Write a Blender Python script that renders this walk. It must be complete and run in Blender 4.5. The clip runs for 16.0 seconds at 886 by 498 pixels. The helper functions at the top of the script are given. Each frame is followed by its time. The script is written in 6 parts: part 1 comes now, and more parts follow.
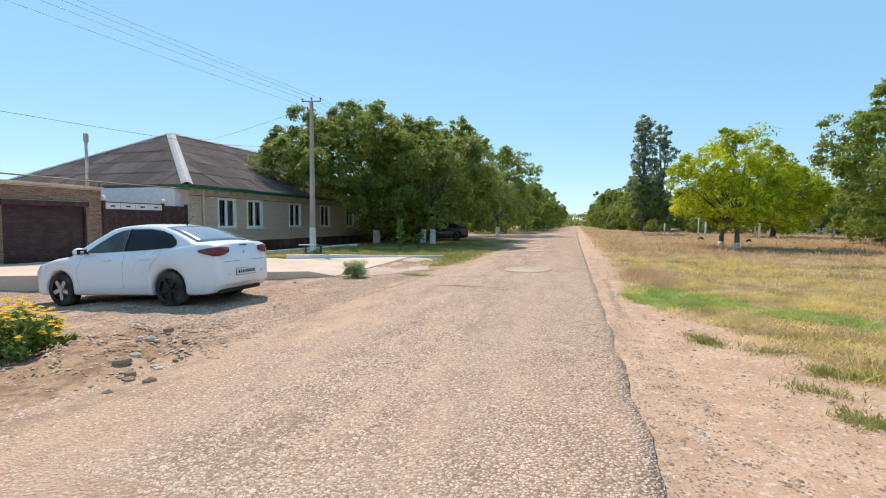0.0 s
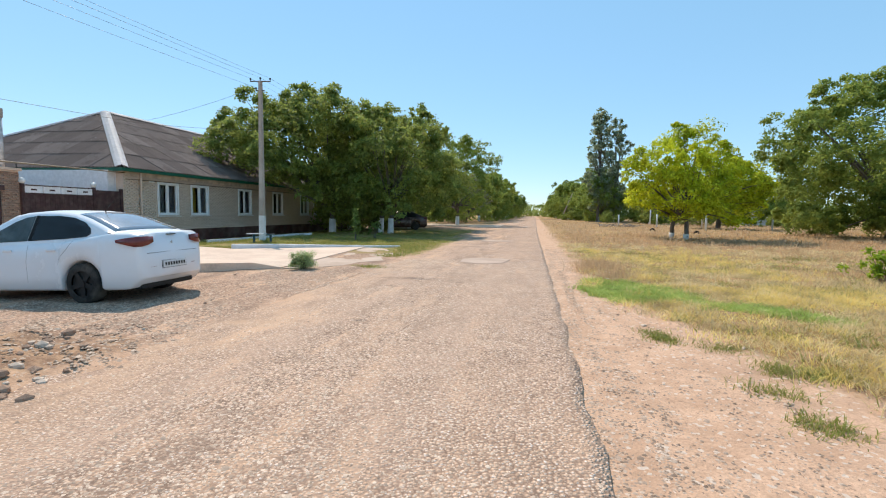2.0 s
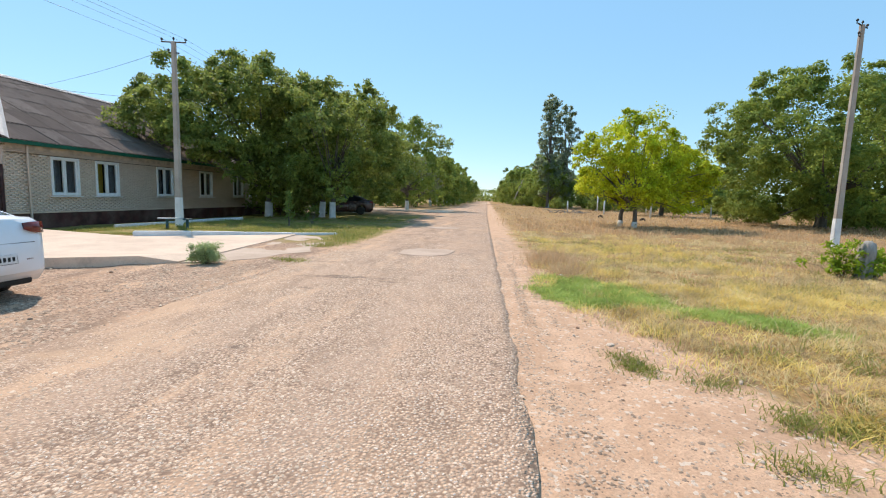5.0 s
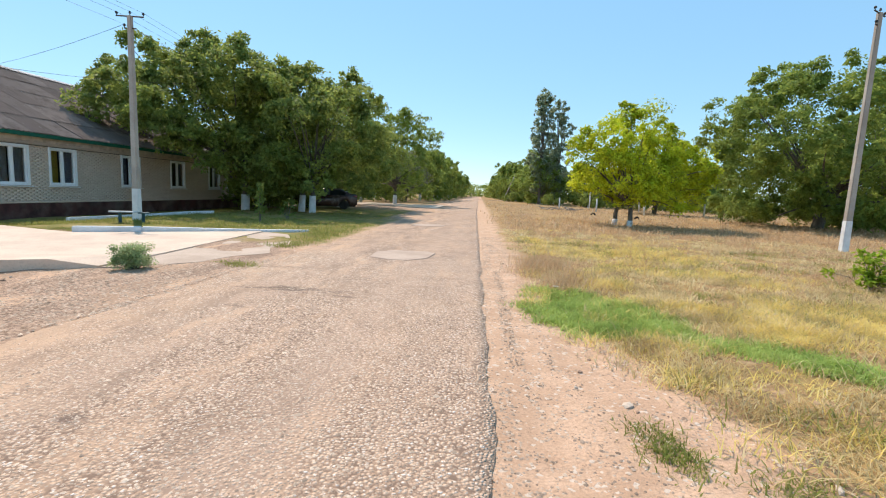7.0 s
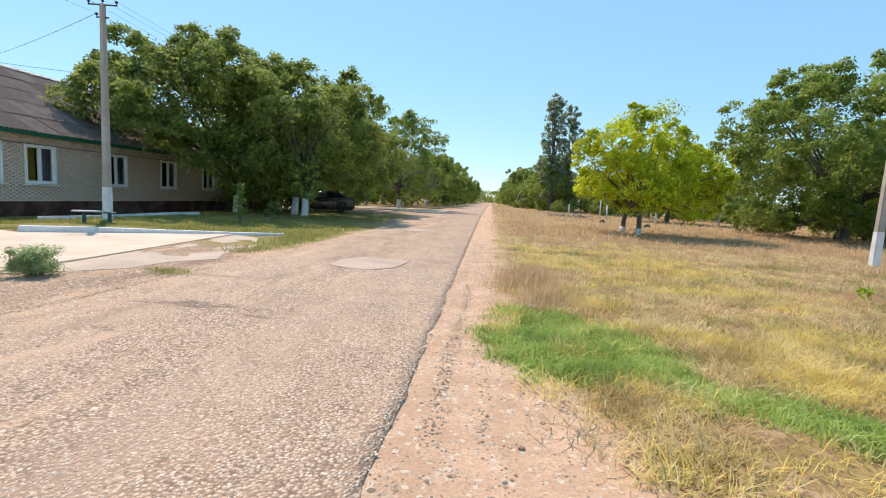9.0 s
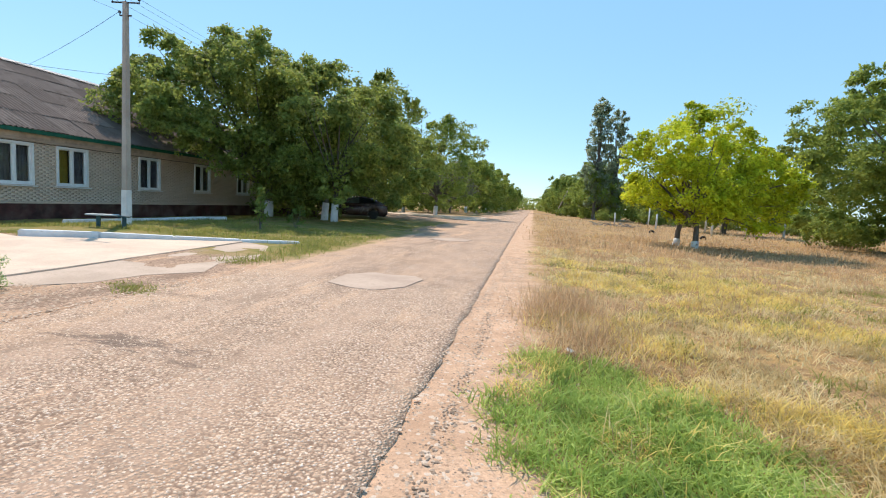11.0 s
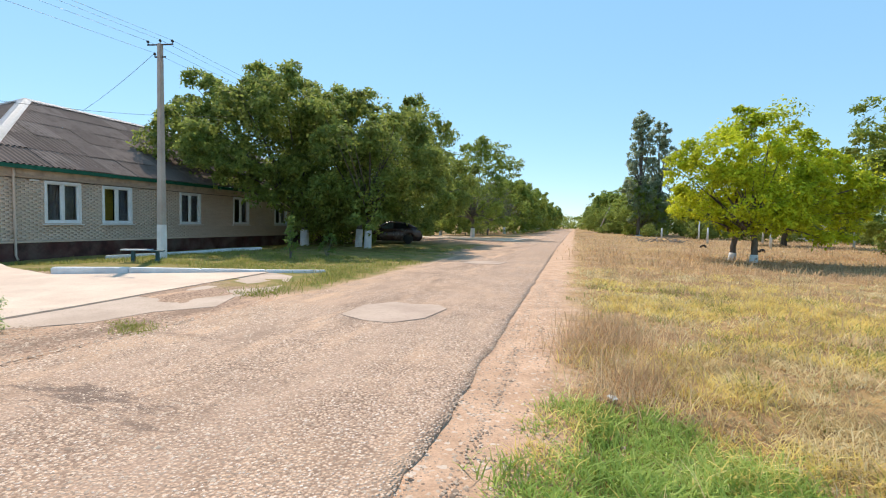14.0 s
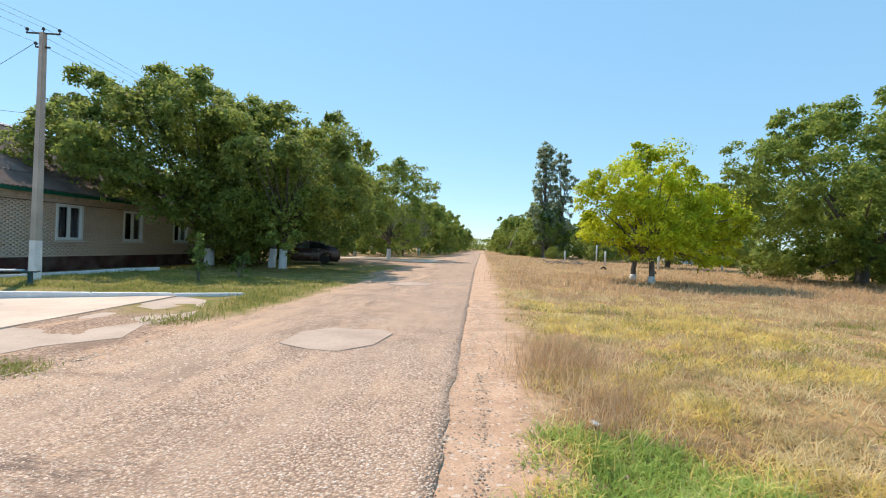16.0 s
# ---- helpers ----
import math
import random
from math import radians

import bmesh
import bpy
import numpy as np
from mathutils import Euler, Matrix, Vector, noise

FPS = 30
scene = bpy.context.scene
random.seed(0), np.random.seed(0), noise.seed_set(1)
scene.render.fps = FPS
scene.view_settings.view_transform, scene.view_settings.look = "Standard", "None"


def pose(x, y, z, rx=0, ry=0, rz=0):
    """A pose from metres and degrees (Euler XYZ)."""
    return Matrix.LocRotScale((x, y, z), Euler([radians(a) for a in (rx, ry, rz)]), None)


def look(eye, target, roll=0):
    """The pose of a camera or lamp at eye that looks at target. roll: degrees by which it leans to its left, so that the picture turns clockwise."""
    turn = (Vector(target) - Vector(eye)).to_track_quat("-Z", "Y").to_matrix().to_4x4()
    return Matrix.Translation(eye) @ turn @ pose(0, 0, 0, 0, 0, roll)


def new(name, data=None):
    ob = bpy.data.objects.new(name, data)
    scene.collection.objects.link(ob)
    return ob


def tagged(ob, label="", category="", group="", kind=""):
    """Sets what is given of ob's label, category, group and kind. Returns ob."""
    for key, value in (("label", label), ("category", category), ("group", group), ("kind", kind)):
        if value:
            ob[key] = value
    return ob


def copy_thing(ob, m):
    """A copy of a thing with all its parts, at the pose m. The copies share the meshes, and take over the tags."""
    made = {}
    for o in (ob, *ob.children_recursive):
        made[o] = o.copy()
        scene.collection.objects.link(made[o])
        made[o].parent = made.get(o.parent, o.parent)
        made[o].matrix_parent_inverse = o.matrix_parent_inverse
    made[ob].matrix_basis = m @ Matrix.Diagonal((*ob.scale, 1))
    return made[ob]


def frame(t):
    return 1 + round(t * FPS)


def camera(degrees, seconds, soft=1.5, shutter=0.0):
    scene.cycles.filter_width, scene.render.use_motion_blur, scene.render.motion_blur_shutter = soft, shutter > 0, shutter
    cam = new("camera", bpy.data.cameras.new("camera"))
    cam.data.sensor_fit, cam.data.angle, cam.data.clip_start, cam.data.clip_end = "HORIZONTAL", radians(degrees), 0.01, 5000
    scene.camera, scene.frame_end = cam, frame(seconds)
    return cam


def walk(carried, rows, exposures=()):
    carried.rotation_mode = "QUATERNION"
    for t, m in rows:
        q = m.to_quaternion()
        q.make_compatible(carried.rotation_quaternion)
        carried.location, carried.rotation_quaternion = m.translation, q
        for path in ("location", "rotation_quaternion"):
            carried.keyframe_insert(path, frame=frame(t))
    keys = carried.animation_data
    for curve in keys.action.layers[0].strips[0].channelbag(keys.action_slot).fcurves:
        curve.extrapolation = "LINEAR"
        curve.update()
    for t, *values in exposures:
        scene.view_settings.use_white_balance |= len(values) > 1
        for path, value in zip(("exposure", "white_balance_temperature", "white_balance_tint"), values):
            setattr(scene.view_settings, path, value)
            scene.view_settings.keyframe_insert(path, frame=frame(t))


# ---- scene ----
cam = camera(88.4, 16.0, soft=1.1)
PATH = [
    (0, (0.044, 0.213, 1.422), (-0.517, 2.13, 1.307), 0.4),
    (0.5, (0.037, 0.213, 1.42), (-0.475, 2.142, 1.289), 0.3),
    (1, (0.009, 0.252, 1.415), (-0.45, 2.193, 1.28), 0.4),
    (1.5, (0.071, 0.444, 1.415), (-0.355, 2.392, 1.266), 0.7),
    (2, (0.093, 0.688, 1.431), (-0.3, 2.642, 1.271), 1.0),
    (2.5, (0.029, 0.928, 1.413), (-0.325, 2.889, 1.244), 1.1),
    (3, (-0.041, 1.173, 1.442), (-0.34, 3.142, 1.258), 1.3),
    (3.5, (0.015, 1.395, 1.415), (-0.245, 3.369, 1.219), 1.4),
    (4, (0.123, 1.692, 1.451), (-0.108, 3.668, 1.247), 1.7),
    (4.2, (0.132, 1.794, 1.45), (-0.089, 3.771, 1.242), 1.7),
    (6.3, (0.295, 3.14, 1.513), (0.15, 5.12, 1.276), 2.4),
    (6.5, (0.3, 3.327, 1.511), (0.153, 5.307, 1.275), 2.6),
    (7, (0.344, 3.649, 1.503), (0.199, 5.628, 1.258), 2.6),
    (7.5, (0.482, 3.958, 1.502), (0.347, 5.939, 1.259), 2.8),
    (8, (0.626, 4.297, 1.448), (0.5, 6.278, 1.209), 2.9),
    (8.5, (0.802, 4.629, 1.443), (0.649, 6.61, 1.21), 3.0),
    (9, (1.034, 4.976, 1.443), (0.838, 6.953, 1.22), 3.3),
    (9.2, (1.091, 5.122, 1.451), (0.878, 7.097, 1.218), 3.3),
    (11.3, (1.222, 6.717, 1.463), (0.836, 8.668, 1.26), 3.7),
    (11.5, (1.238, 6.82, 1.461), (0.847, 8.771, 1.255), 3.5),
    (12, (1.316, 6.993, 1.45), (0.926, 8.946, 1.263), 2.7),
    (12.5, (1.409, 7.191, 1.482), (1.007, 9.143, 1.317), 2.1),
    (13, (1.415, 7.313, 1.482), (0.967, 9.257, 1.336), 1.7),
    (13.5, (1.378, 7.319, 1.467), (0.874, 9.25, 1.337), 1.5),
    (14, (1.341, 7.288, 1.453), (0.788, 9.207, 1.339), 1.5),
    (14.5, (1.319, 7.253, 1.454), (0.752, 9.169, 1.354), 1.6),
    (15, (1.213, 7.288, 1.445), (0.675, 9.212, 1.36), 1.7),
    (15.5, (0.937, 7.301, 1.46), (0.486, 9.249, 1.4), 1.9),
    (16, (0.714, 7.418, 1.438), (0.541, 9.41, 1.428), 2.3),
]
walk(cam, [(t, look(eye, target, roll)) for t, eye, target, roll in PATH], [(0, 0.0), (4, 0.05), (7, 0.12), (12, 0.14), (16, 0.10)])

# ---- light ----
SUN_AZ, SUN_EL = math.atan2(-0.62, 0.785), radians(52)
world = bpy.data.worlds.new("world")
scene.world = world
world.use_nodes = True
wn = world.node_tree.nodes
sky = wn.new("ShaderNodeTexSky")
sky.sky_type, sky.sun_disc = "NISHITA", False
sky.sun_elevation, sky.sun_rotation = SUN_EL, SUN_AZ % (2 * math.pi)
sky.air_density, sky.dust_density, sky.ozone_density = 1.0, 0.0, 1.0
tone = wn.new("ShaderNodeMix")
tone.data_type, tone.blend_type = "RGBA", "MIX"
# even summer haze over the clear sky
tone.inputs[0].default_value, tone.inputs[7].default_value = 0.55, (2.15, 4.65, 6.9, 1)
world.node_tree.links.new(sky.outputs[0], tone.inputs[6])
world.node_tree.links.new(tone.outputs[2], wn["Background"].inputs[0])
wn["Background"].inputs[1].default_value = 0.15
sun = new("sun", bpy.data.lights.new("sun", "SUN"))
sun.data.energy, sun.data.angle, sun.data.color = 4.85, radians(0.6), (1.0, 0.86, 0.71)
sun_dir = Vector((math.sin(SUN_AZ) * math.cos(SUN_EL), math.cos(SUN_AZ) * math.cos(SUN_EL), math.sin(SUN_EL)))
sun.matrix_world = look(sun_dir * 60, (0, 0, 0))


# ---- materials ----
class Nodes:
    """Shortcuts for building a node tree."""

    def __init__(self, name):
        self.m = bpy.data.materials.new(name)
        self.m.use_nodes = True
        self.t = self.m.node_tree
        self.b = self.t.nodes["Principled BSDF"]

    def put(self, sock, v):
        if isinstance(v, bpy.types.NodeSocket):
            self.t.links.new(v, sock)
        elif v is not None:
            sock.default_value = (*v, 1) if isinstance(v, tuple) and len(v) == 3 and sock.type == "RGBA" else v

    def pos(self):
        return self.t.nodes.new("ShaderNodeNewGeometry").outputs["Position"]

    def local(self):
        return self.t.nodes.new("ShaderNodeTexCoord").outputs["Object"]

    def island(self):
        return self.t.nodes.new("ShaderNodeNewGeometry").outputs["Random Per Island"]

    def objrand(self):
        return self.t.nodes.new("ShaderNodeObjectInfo").outputs["Random"]

    def axes(self, v):
        n = self.t.nodes.new("ShaderNodeSeparateXYZ")
        self.put(n.inputs[0], v)
        return n.outputs[0], n.outputs[1], n.outputs[2]

    def noise(self, v, scale, detail=4.0, rough=0.6, stretch=None, turn=0.0):
        if stretch:
            mp = self.t.nodes.new("ShaderNodeMapping")
            self.put(mp.inputs[0], v)
            mp.inputs["Scale"].default_value = stretch
            mp.inputs["Rotation"].default_value = (0, 0, radians(turn))
            v = mp.outputs[0]
        n = self.t.nodes.new("ShaderNodeTexNoise")
        self.put(n.inputs["Vector"], v)
        n.inputs["Scale"].default_value, n.inputs["Detail"].default_value = scale, detail
        n.inputs["Roughness"].default_value = rough
        return n.outputs[0]

    def cells(self, v, scale, feature="F1", out=0, rand=1.0):
        n = self.t.nodes.new("ShaderNodeTexVoronoi")
        n.feature = feature
        self.put(n.inputs["Vector"], v)
        n.inputs["Scale"].default_value = scale
        n.inputs["Randomness"].default_value = rand
        return n.outputs[out]

    def math(self, op, a, b=0.0, c=0.0):
        n = self.t.nodes.new("ShaderNodeMath")
        n.operation = op
        for s, v in zip(n.inputs, (a, b, c)):
            self.put(s, v)
        return n.outputs[0]

    def ramp(self, f, lo, hi, a=0.0, b=1.0):
        n = self.t.nodes.new("ShaderNodeMapRange")
        n.interpolation_type = "SMOOTHSTEP"
        for s, v in zip(n.inputs, (f, lo, hi, a, b)):
            self.put(s, v)
        return n.outputs[0]

    def mix(self, f, a, b, how="MIX"):
        n = self.t.nodes.new("ShaderNodeMix")
        n.data_type, n.blend_type = "RGBA", how
        self.put(n.inputs[0], f)
        self.put(n.inputs[6], a)
        self.put(n.inputs[7], b)
        return n.outputs[2]

    def bump(self, h, strength=0.5, dist=0.01, base=None):
        n = self.t.nodes.new("ShaderNodeBump")
        self.put(n.inputs["Height"], h)
        n.inputs["Strength"].default_value, n.inputs["Distance"].default_value = strength, dist
        if base is not None:
            self.put(n.inputs["Normal"], base)
        return n.outputs[0]

    def done(self, color=None, rough=0.8, metal=0.0, normal=None, spec=0.35):
        self.put(self.b.inputs["Base Color"], color)
        self.put(self.b.inputs["Roughness"], rough)
        self.put(self.b.inputs["Metallic"], metal)
        self.put(self.b.inputs["Normal"], normal)
        self.b.inputs["Specular IOR Level"].default_value = spec
        return self.m


def plain(name, color, rough=0.6, metal=0.0, vary=0.12, scale=6.0, spec=0.35, dust=0.0):
    """A painted, metal or plastic surface: uneven tone, fine relief, dust on it."""
    n = Nodes(name)
    p = n.local()
    big, fine = n.noise(p, scale, 5), n.noise(p, scale * 14, 3)
    dark = tuple(c * (1 - vary * 2) for c in color)
    c = n.mix(n.ramp(big, 0.3, 0.7), dark, tuple(min(1, c * (1 + vary)) for c in color))
    if dust:
        c = n.mix(n.math("MULTIPLY", n.ramp(n.noise(p, scale * 0.6, 6), 0.4, 0.75), dust), c, (0.36, 0.30, 0.24))
    r = n.ramp(fine, 0.2, 0.8, max(0.02, rough - 0.1), min(1, rough + 0.1))
    return n.done(c, r, metal, n.bump(fine, 0.15, 0.004), spec)


def leaf_material(name, dark, mid, light, gloss=0.65, patch=0.55, share=0.35):
    n = Nodes(name)
    r = n.island()
    big = n.noise(n.pos(), patch, 3)
    f = n.math("ADD", n.math("MULTIPLY", r, 1 - share), n.math("MULTIPLY", n.ramp(big, 0.35, 0.65), share))
    c = n.mix(n.ramp(f, 0.05, 0.5), dark, mid)
    c = n.mix(n.ramp(f, 0.5, 1.0), c, light)
    m = n.done(c, gloss, 0.0, None, 0.15)
    tr = n.t.nodes.new("ShaderNodeBsdfTranslucent")
    n.put(tr.inputs[0], n.mix(0.5, c, tuple(min(1, v * 1.7) for v in light)))
    ms = n.t.nodes.new("ShaderNodeMixShader")
    ms.inputs[0].default_value = 0.4
    n.t.links.new(n.b.outputs[0], ms.inputs[1])
    n.t.links.new(tr.outputs[0], ms.inputs[2])
    n.t.links.new(ms.outputs[0], n.t.nodes["Material Output"].inputs[0])
    return m


def ground_material():
    """Dry field, sandy verge, stony forecourt and worn lawn, each with its own edge."""
    n = Nodes("dry_ground")
    p = n.pos()
    x, y, z = n.axes(p)
    w = n.math("SUBTRACT", n.noise(p, 0.9, 5), 0.5)
    w2 = n.math("SUBTRACT", n.noise(p, 3.5, 5, 0.7), 0.5)
    xs = n.math("ADD", x, n.math("ADD", n.math("MULTIPLY", w, 1.5), n.math("MULTIPLY", w2, 0.5)))
    ys = n.math("ADD", y, n.math("ADD", n.math("MULTIPLY", w, 2.2), n.math("MULTIPLY", w2, 0.8)))
    grain = n.noise(p, 45, 4, 0.7)
    pebble = n.cells(p, 34, "F1", 1)
    px = n.axes(pebble)[0]
    big = n.noise(p, 0.35, 4)
    mid = n.noise(p, 2.2, 5)
    # sandy dirt
    sand = n.mix(n.ramp(mid, 0.3, 0.72), (0.55, 0.37, 0.25), (0.73, 0.515, 0.365))
    sand = n.mix(n.ramp(grain, 0.35, 0.7, 0.0, 0.55), sand, (0.40, 0.27, 0.18))
    sand = n.mix(n.math("GREATER_THAN", px, 0.94), sand, (0.66, 0.56, 0.46))
    sand = n.mix(n.math("MULTIPLY", n.ramp(n.noise(p, 28, 5, 0.75), 0.58, 0.68), 0.75), sand, (0.26, 0.17, 0.115))
    # stony forecourt
    stone = n.mix(px, (0.27, 0.185, 0.135), (0.62, 0.46, 0.345))
    soil = n.mix(n.ramp(mid, 0.35, 0.7), (0.43, 0.295, 0.20), (0.61, 0.43, 0.30))
    stone = n.mix(n.ramp(n.cells(p, 34), 0.5, 0.8, 0.0, 0.7), stone, (0.17, 0.115, 0.08))
    fore = n.mix(n.ramp(n.noise(p, 1.3, 5, 0.6, (1, 0.5, 1)), 0.48, 0.66, 0.0, 0.75), stone, soil)
    swirl = n.noise(p, 1.5, 7, 0.68, (1, 0.24, 1), 38)
    fore = n.mix(n.ramp(swirl, 0.53, 0.63, 0.0, 0.75), fore, (0.66, 0.46, 0.315))
    fore = n.mix(n.ramp(swirl, 0.48, 0.37, 0.0, 0.75), fore, (0.27, 0.195, 0.145))
    heap = n.math("ADD", n.math("POWER", n.math("DIVIDE", n.math("ADD", xs, 5.0), 1.7), 2.0), n.math("POWER", n.math("DIVIDE", n.math("SUBTRACT", ys, 3.4), 1.4), 2.0))
    earth = n.mix(n.ramp(n.noise(p, 7, 6, 0.7), 0.35, 0.65), (0.26, 0.165, 0.105), (0.52, 0.35, 0.215))
    fore = n.mix(n.ramp(heap, 1.1, 0.5, 0.0, 0.85), fore, earth)
    # dry field
    straw = n.noise(p, 60, 3, 0.7, (1, 0.35, 1))
    field = n.mix(n.ramp(n.math("ADD", n.math("MULTIPLY", big, 0.6), n.math("MULTIPLY", mid, 0.4)), 0.42, 0.6), (0.29, 0.185, 0.10), (0.45, 0.305, 0.13))
    field = n.mix(n.ramp(straw, 0.4, 0.7, 0.0, 0.5), field, (0.55, 0.40, 0.20))
    field = n.mix(n.ramp(n.noise(p, 0.7, 5), 0.5, 0.7, 0.0, 0.7), field, (0.24, 0.21, 0.07))
    field = n.mix(n.ramp(n.noise(p, 0.9, 5, 0.65, (1, 1.7, 1)), 0.55, 0.7, 0.0, 0.8), field, (0.52, 0.385, 0.255))
    field = n.mix(n.ramp(n.noise(p, 8, 6, 0.7), 0.5, 0.64, 0.0, 0.75), field, (0.17, 0.115, 0.065))
    bare = n.ramp(n.noise(p, 1.1, 5, 0.7, (1, 1.4, 1), 30), 0.56, 0.66, 0.0, 0.8)
    field = n.mix(bare, field, (0.60, 0.43, 0.295))
    # worn lawn
    lawn = n.mix(n.ramp(n.noise(p, 1.6, 5), 0.36, 0.62), (0.19, 0.20, 0.055), (0.34, 0.26, 0.11))
    lawn = n.mix(n.ramp(grain, 0.4, 0.7, 0.0, 0.4), lawn, (0.13, 0.15, 0.04))
    # verge edge widens towards the start of the walk
    edge = n.ramp(y, 3.5, 10.5, 2.9, 1.15)
    right = n.ramp(n.math("SUBTRACT", xs, edge), -0.15, 0.45)
    c = n.mix(right, sand, field)
    left = n.ramp(xs, -3.6, -4.1)
    c = n.mix(left, c, fore)
    lawn_on = n.math("MULTIPLY", n.ramp(xs, -4.4, -5.0), n.math("MULTIPLY", n.ramp(ys, 15.0, 16.2), n.ramp(ys, 42, 36)))
    c = n.mix(lawn_on, c, lawn)
    tuft = n.math("MULTIPLY", n.math("MULTIPLY", n.ramp(xs, -3.4, -4.2), n.ramp(xs, -6.4, -5.6)), n.math("MULTIPLY", n.ramp(ys, 14.6, 16.0), n.ramp(ys, 29, 25)))
    c = n.mix(tuft, c, lawn)
    far = n.math("MULTIPLY", n.ramp(xs, -4.4, -6.0), n.ramp(ys, 50, 60))
    c = n.mix(far, c, field)
    h = n.math("ADD", n.math("MULTIPLY", n.noise(p, 55, 4, 0.7), 0.45), n.math("MULTIPLY", n.noise(p, 12, 6, 0.65), 0.9))
    c = n.mix(1.0, c, (0.96, 0.90, 0.88), "MULTIPLY")
    return n.done(c, 0.95, 0, n.bump(h, 0.75, 0.03), 0.15)


def asphalt_material():
    """Old asphalt worn down to its light aggregate."""
    n = Nodes("worn_asphalt")
    p = n.pos()
    x, y, z = n.axes(p)
    cell2 = n.axes(n.cells(p, 75, "F1", 1))[1]
    warp = n.math("MULTIPLY", n.noise(p, 22, 3), 0.014)
    wp = n.t.nodes.new("ShaderNodeVectorMath")
    wp.operation = "ADD"
    n.put(wp.inputs[0], p)
    n.put(wp.inputs[1], warp)
    q = wp.outputs[0]
    dist = n.cells(q, 42)
    cell = n.axes(n.cells(q, 42, "F1", 1))[0]
    mid, big = n.noise(p, 1.7, 6, 0.65), n.noise(p, 0.4, 4)
    binder = n.mix(n.ramp(mid, 0.35, 0.65), (0.38, 0.27, 0.195), (0.54, 0.39, 0.285))
    chip = n.mix(cell, (0.34, 0.245, 0.18), (0.76, 0.59, 0.45))
    chip = n.mix(n.math("GREATER_THAN", cell2, 0.88), chip, (0.78, 0.72, 0.66))
    c = n.mix(n.ramp(dist, 0.32, 0.6), chip, binder)
    c = n.mix(n.ramp(dist, 0.5, 0.8, 0.0, 0.75), c, (0.15, 0.105, 0.08))
    streak = n.noise(p, 2.6, 6, 0.7, (1, 0.22, 1))
    c = n.mix(n.ramp(streak, 0.5, 0.68, 0.0, 0.55), c, (0.62, 0.435, 0.30))
    swirl = n.noise(p, 1.5, 7, 0.68, (1, 0.24, 1), 38)
    west = n.ramp(x, 0.2, -2.6, 0.15, 1.0)
    c = n.mix(n.math("MULTIPLY", west, n.ramp(swirl, 0.53, 0.63, 0.0, 0.75)), c, (0.66, 0.46, 0.315))
    c = n.mix(n.math("MULTIPLY", west, n.ramp(swirl, 0.48, 0.37, 0.0, 0.75)), c, (0.27, 0.195, 0.145))
    c = n.mix(n.math("MULTIPLY", n.ramp(x, -2.2, -3.8), n.ramp(n.noise(p, 1.4, 6, 0.7), 0.4, 0.62, 0.1, 0.9)), c, (0.56, 0.395, 0.27))
    c = n.mix(n.ramp(big, 0.5, 0.7, 0.0, 0.45), c, (0.60, 0.425, 0.295))
    wheel = n.math("ABSOLUTE", n.math("ADD", x, 1.7))
    track = n.math("MULTIPLY", n.ramp(n.math("ABSOLUTE", n.math("SUBTRACT", wheel, 0.85)), 0.5, 0.1), n.ramp(mid, 0.3, 0.6, 0.1, 0.45))
    c = n.mix(track, c, (0.50, 0.37, 0.28))
    c = n.mix(n.math("MULTIPLY", n.ramp(n.noise(p, 0.8, 6, 0.7), 0.6, 0.72), 0.5), c, (0.27, 0.205, 0.16))
    # dark pitted hollows and the worn ring round the patch
    jag = n.math("SUBTRACT", n.noise(p, 4.5, 7, 0.8, (0.6, 2.0, 1)), 0.5)
    for cx, cy, rx, ry, depth in ((-2.2, 9.85, 0.9, 0.22, 0.8), (-1.6, 9.6, 0.5, 0.1, 0.6), (-2.6, 8.8, 0.28, 0.1, 0.6), (-2.05, 6.05, 0.16, 0.09, 0.7), (-1.33, 13.95, 0.95, 1.02, 0.4), (-3.0, 11.6, 0.7, 0.16, 0.5), (-1.2, 16.9, 0.6, 0.25, 0.35), (-2.6, 19.4, 0.8, 0.3, 0.4)):
        u = n.math("DIVIDE", n.math("SUBTRACT", x, cx), rx)
        v = n.math("DIVIDE", n.math("SUBTRACT", y, cy), ry)
        e = n.math("ADD", n.math("ADD", n.math("MULTIPLY", u, u), n.math("MULTIPLY", v, v)), n.math("MULTIPLY", jag, 9.0))
        c = n.mix(n.ramp(e, 1.0, -0.4, 0.0, depth), c, (0.15, 0.11, 0.09))
    h = n.math("ADD", n.math("MULTIPLY", n.ramp(dist, 0.1, 0.65, 1.0, 0.0), 0.8), n.math("MULTIPLY", mid, 0.7))
    c = n.mix(1.0, c, (0.96, 0.895, 0.87), "MULTIPLY")
    return n.done(c, 0.88, 0, n.bump(h, 0.65, 0.018), 0.25)


def concrete_material(name="old_concrete", a=(0.60, 0.455, 0.36), b=(0.72, 0.57, 0.455)):
    n = Nodes(name)
    p = n.pos()
    c = n.mix(n.ramp(n.noise(p, 0.9, 6, 0.65), 0.3, 0.7), a, b)
    c = n.mix(n.ramp(n.noise(p, 30, 4), 0.45, 0.75, 0.0, 0.35), c, tuple(v * 0.6 for v in a))
    c = n.mix(n.ramp(n.noise(p, 2.4, 6, 0.7), 0.58, 0.75, 0.0, 0.5), c, (0.36, 0.29, 0.23))
    return n.done(c, 0.9, 0, n.bump(n.noise(p, 24, 6), 0.4, 0.01), 0.2)


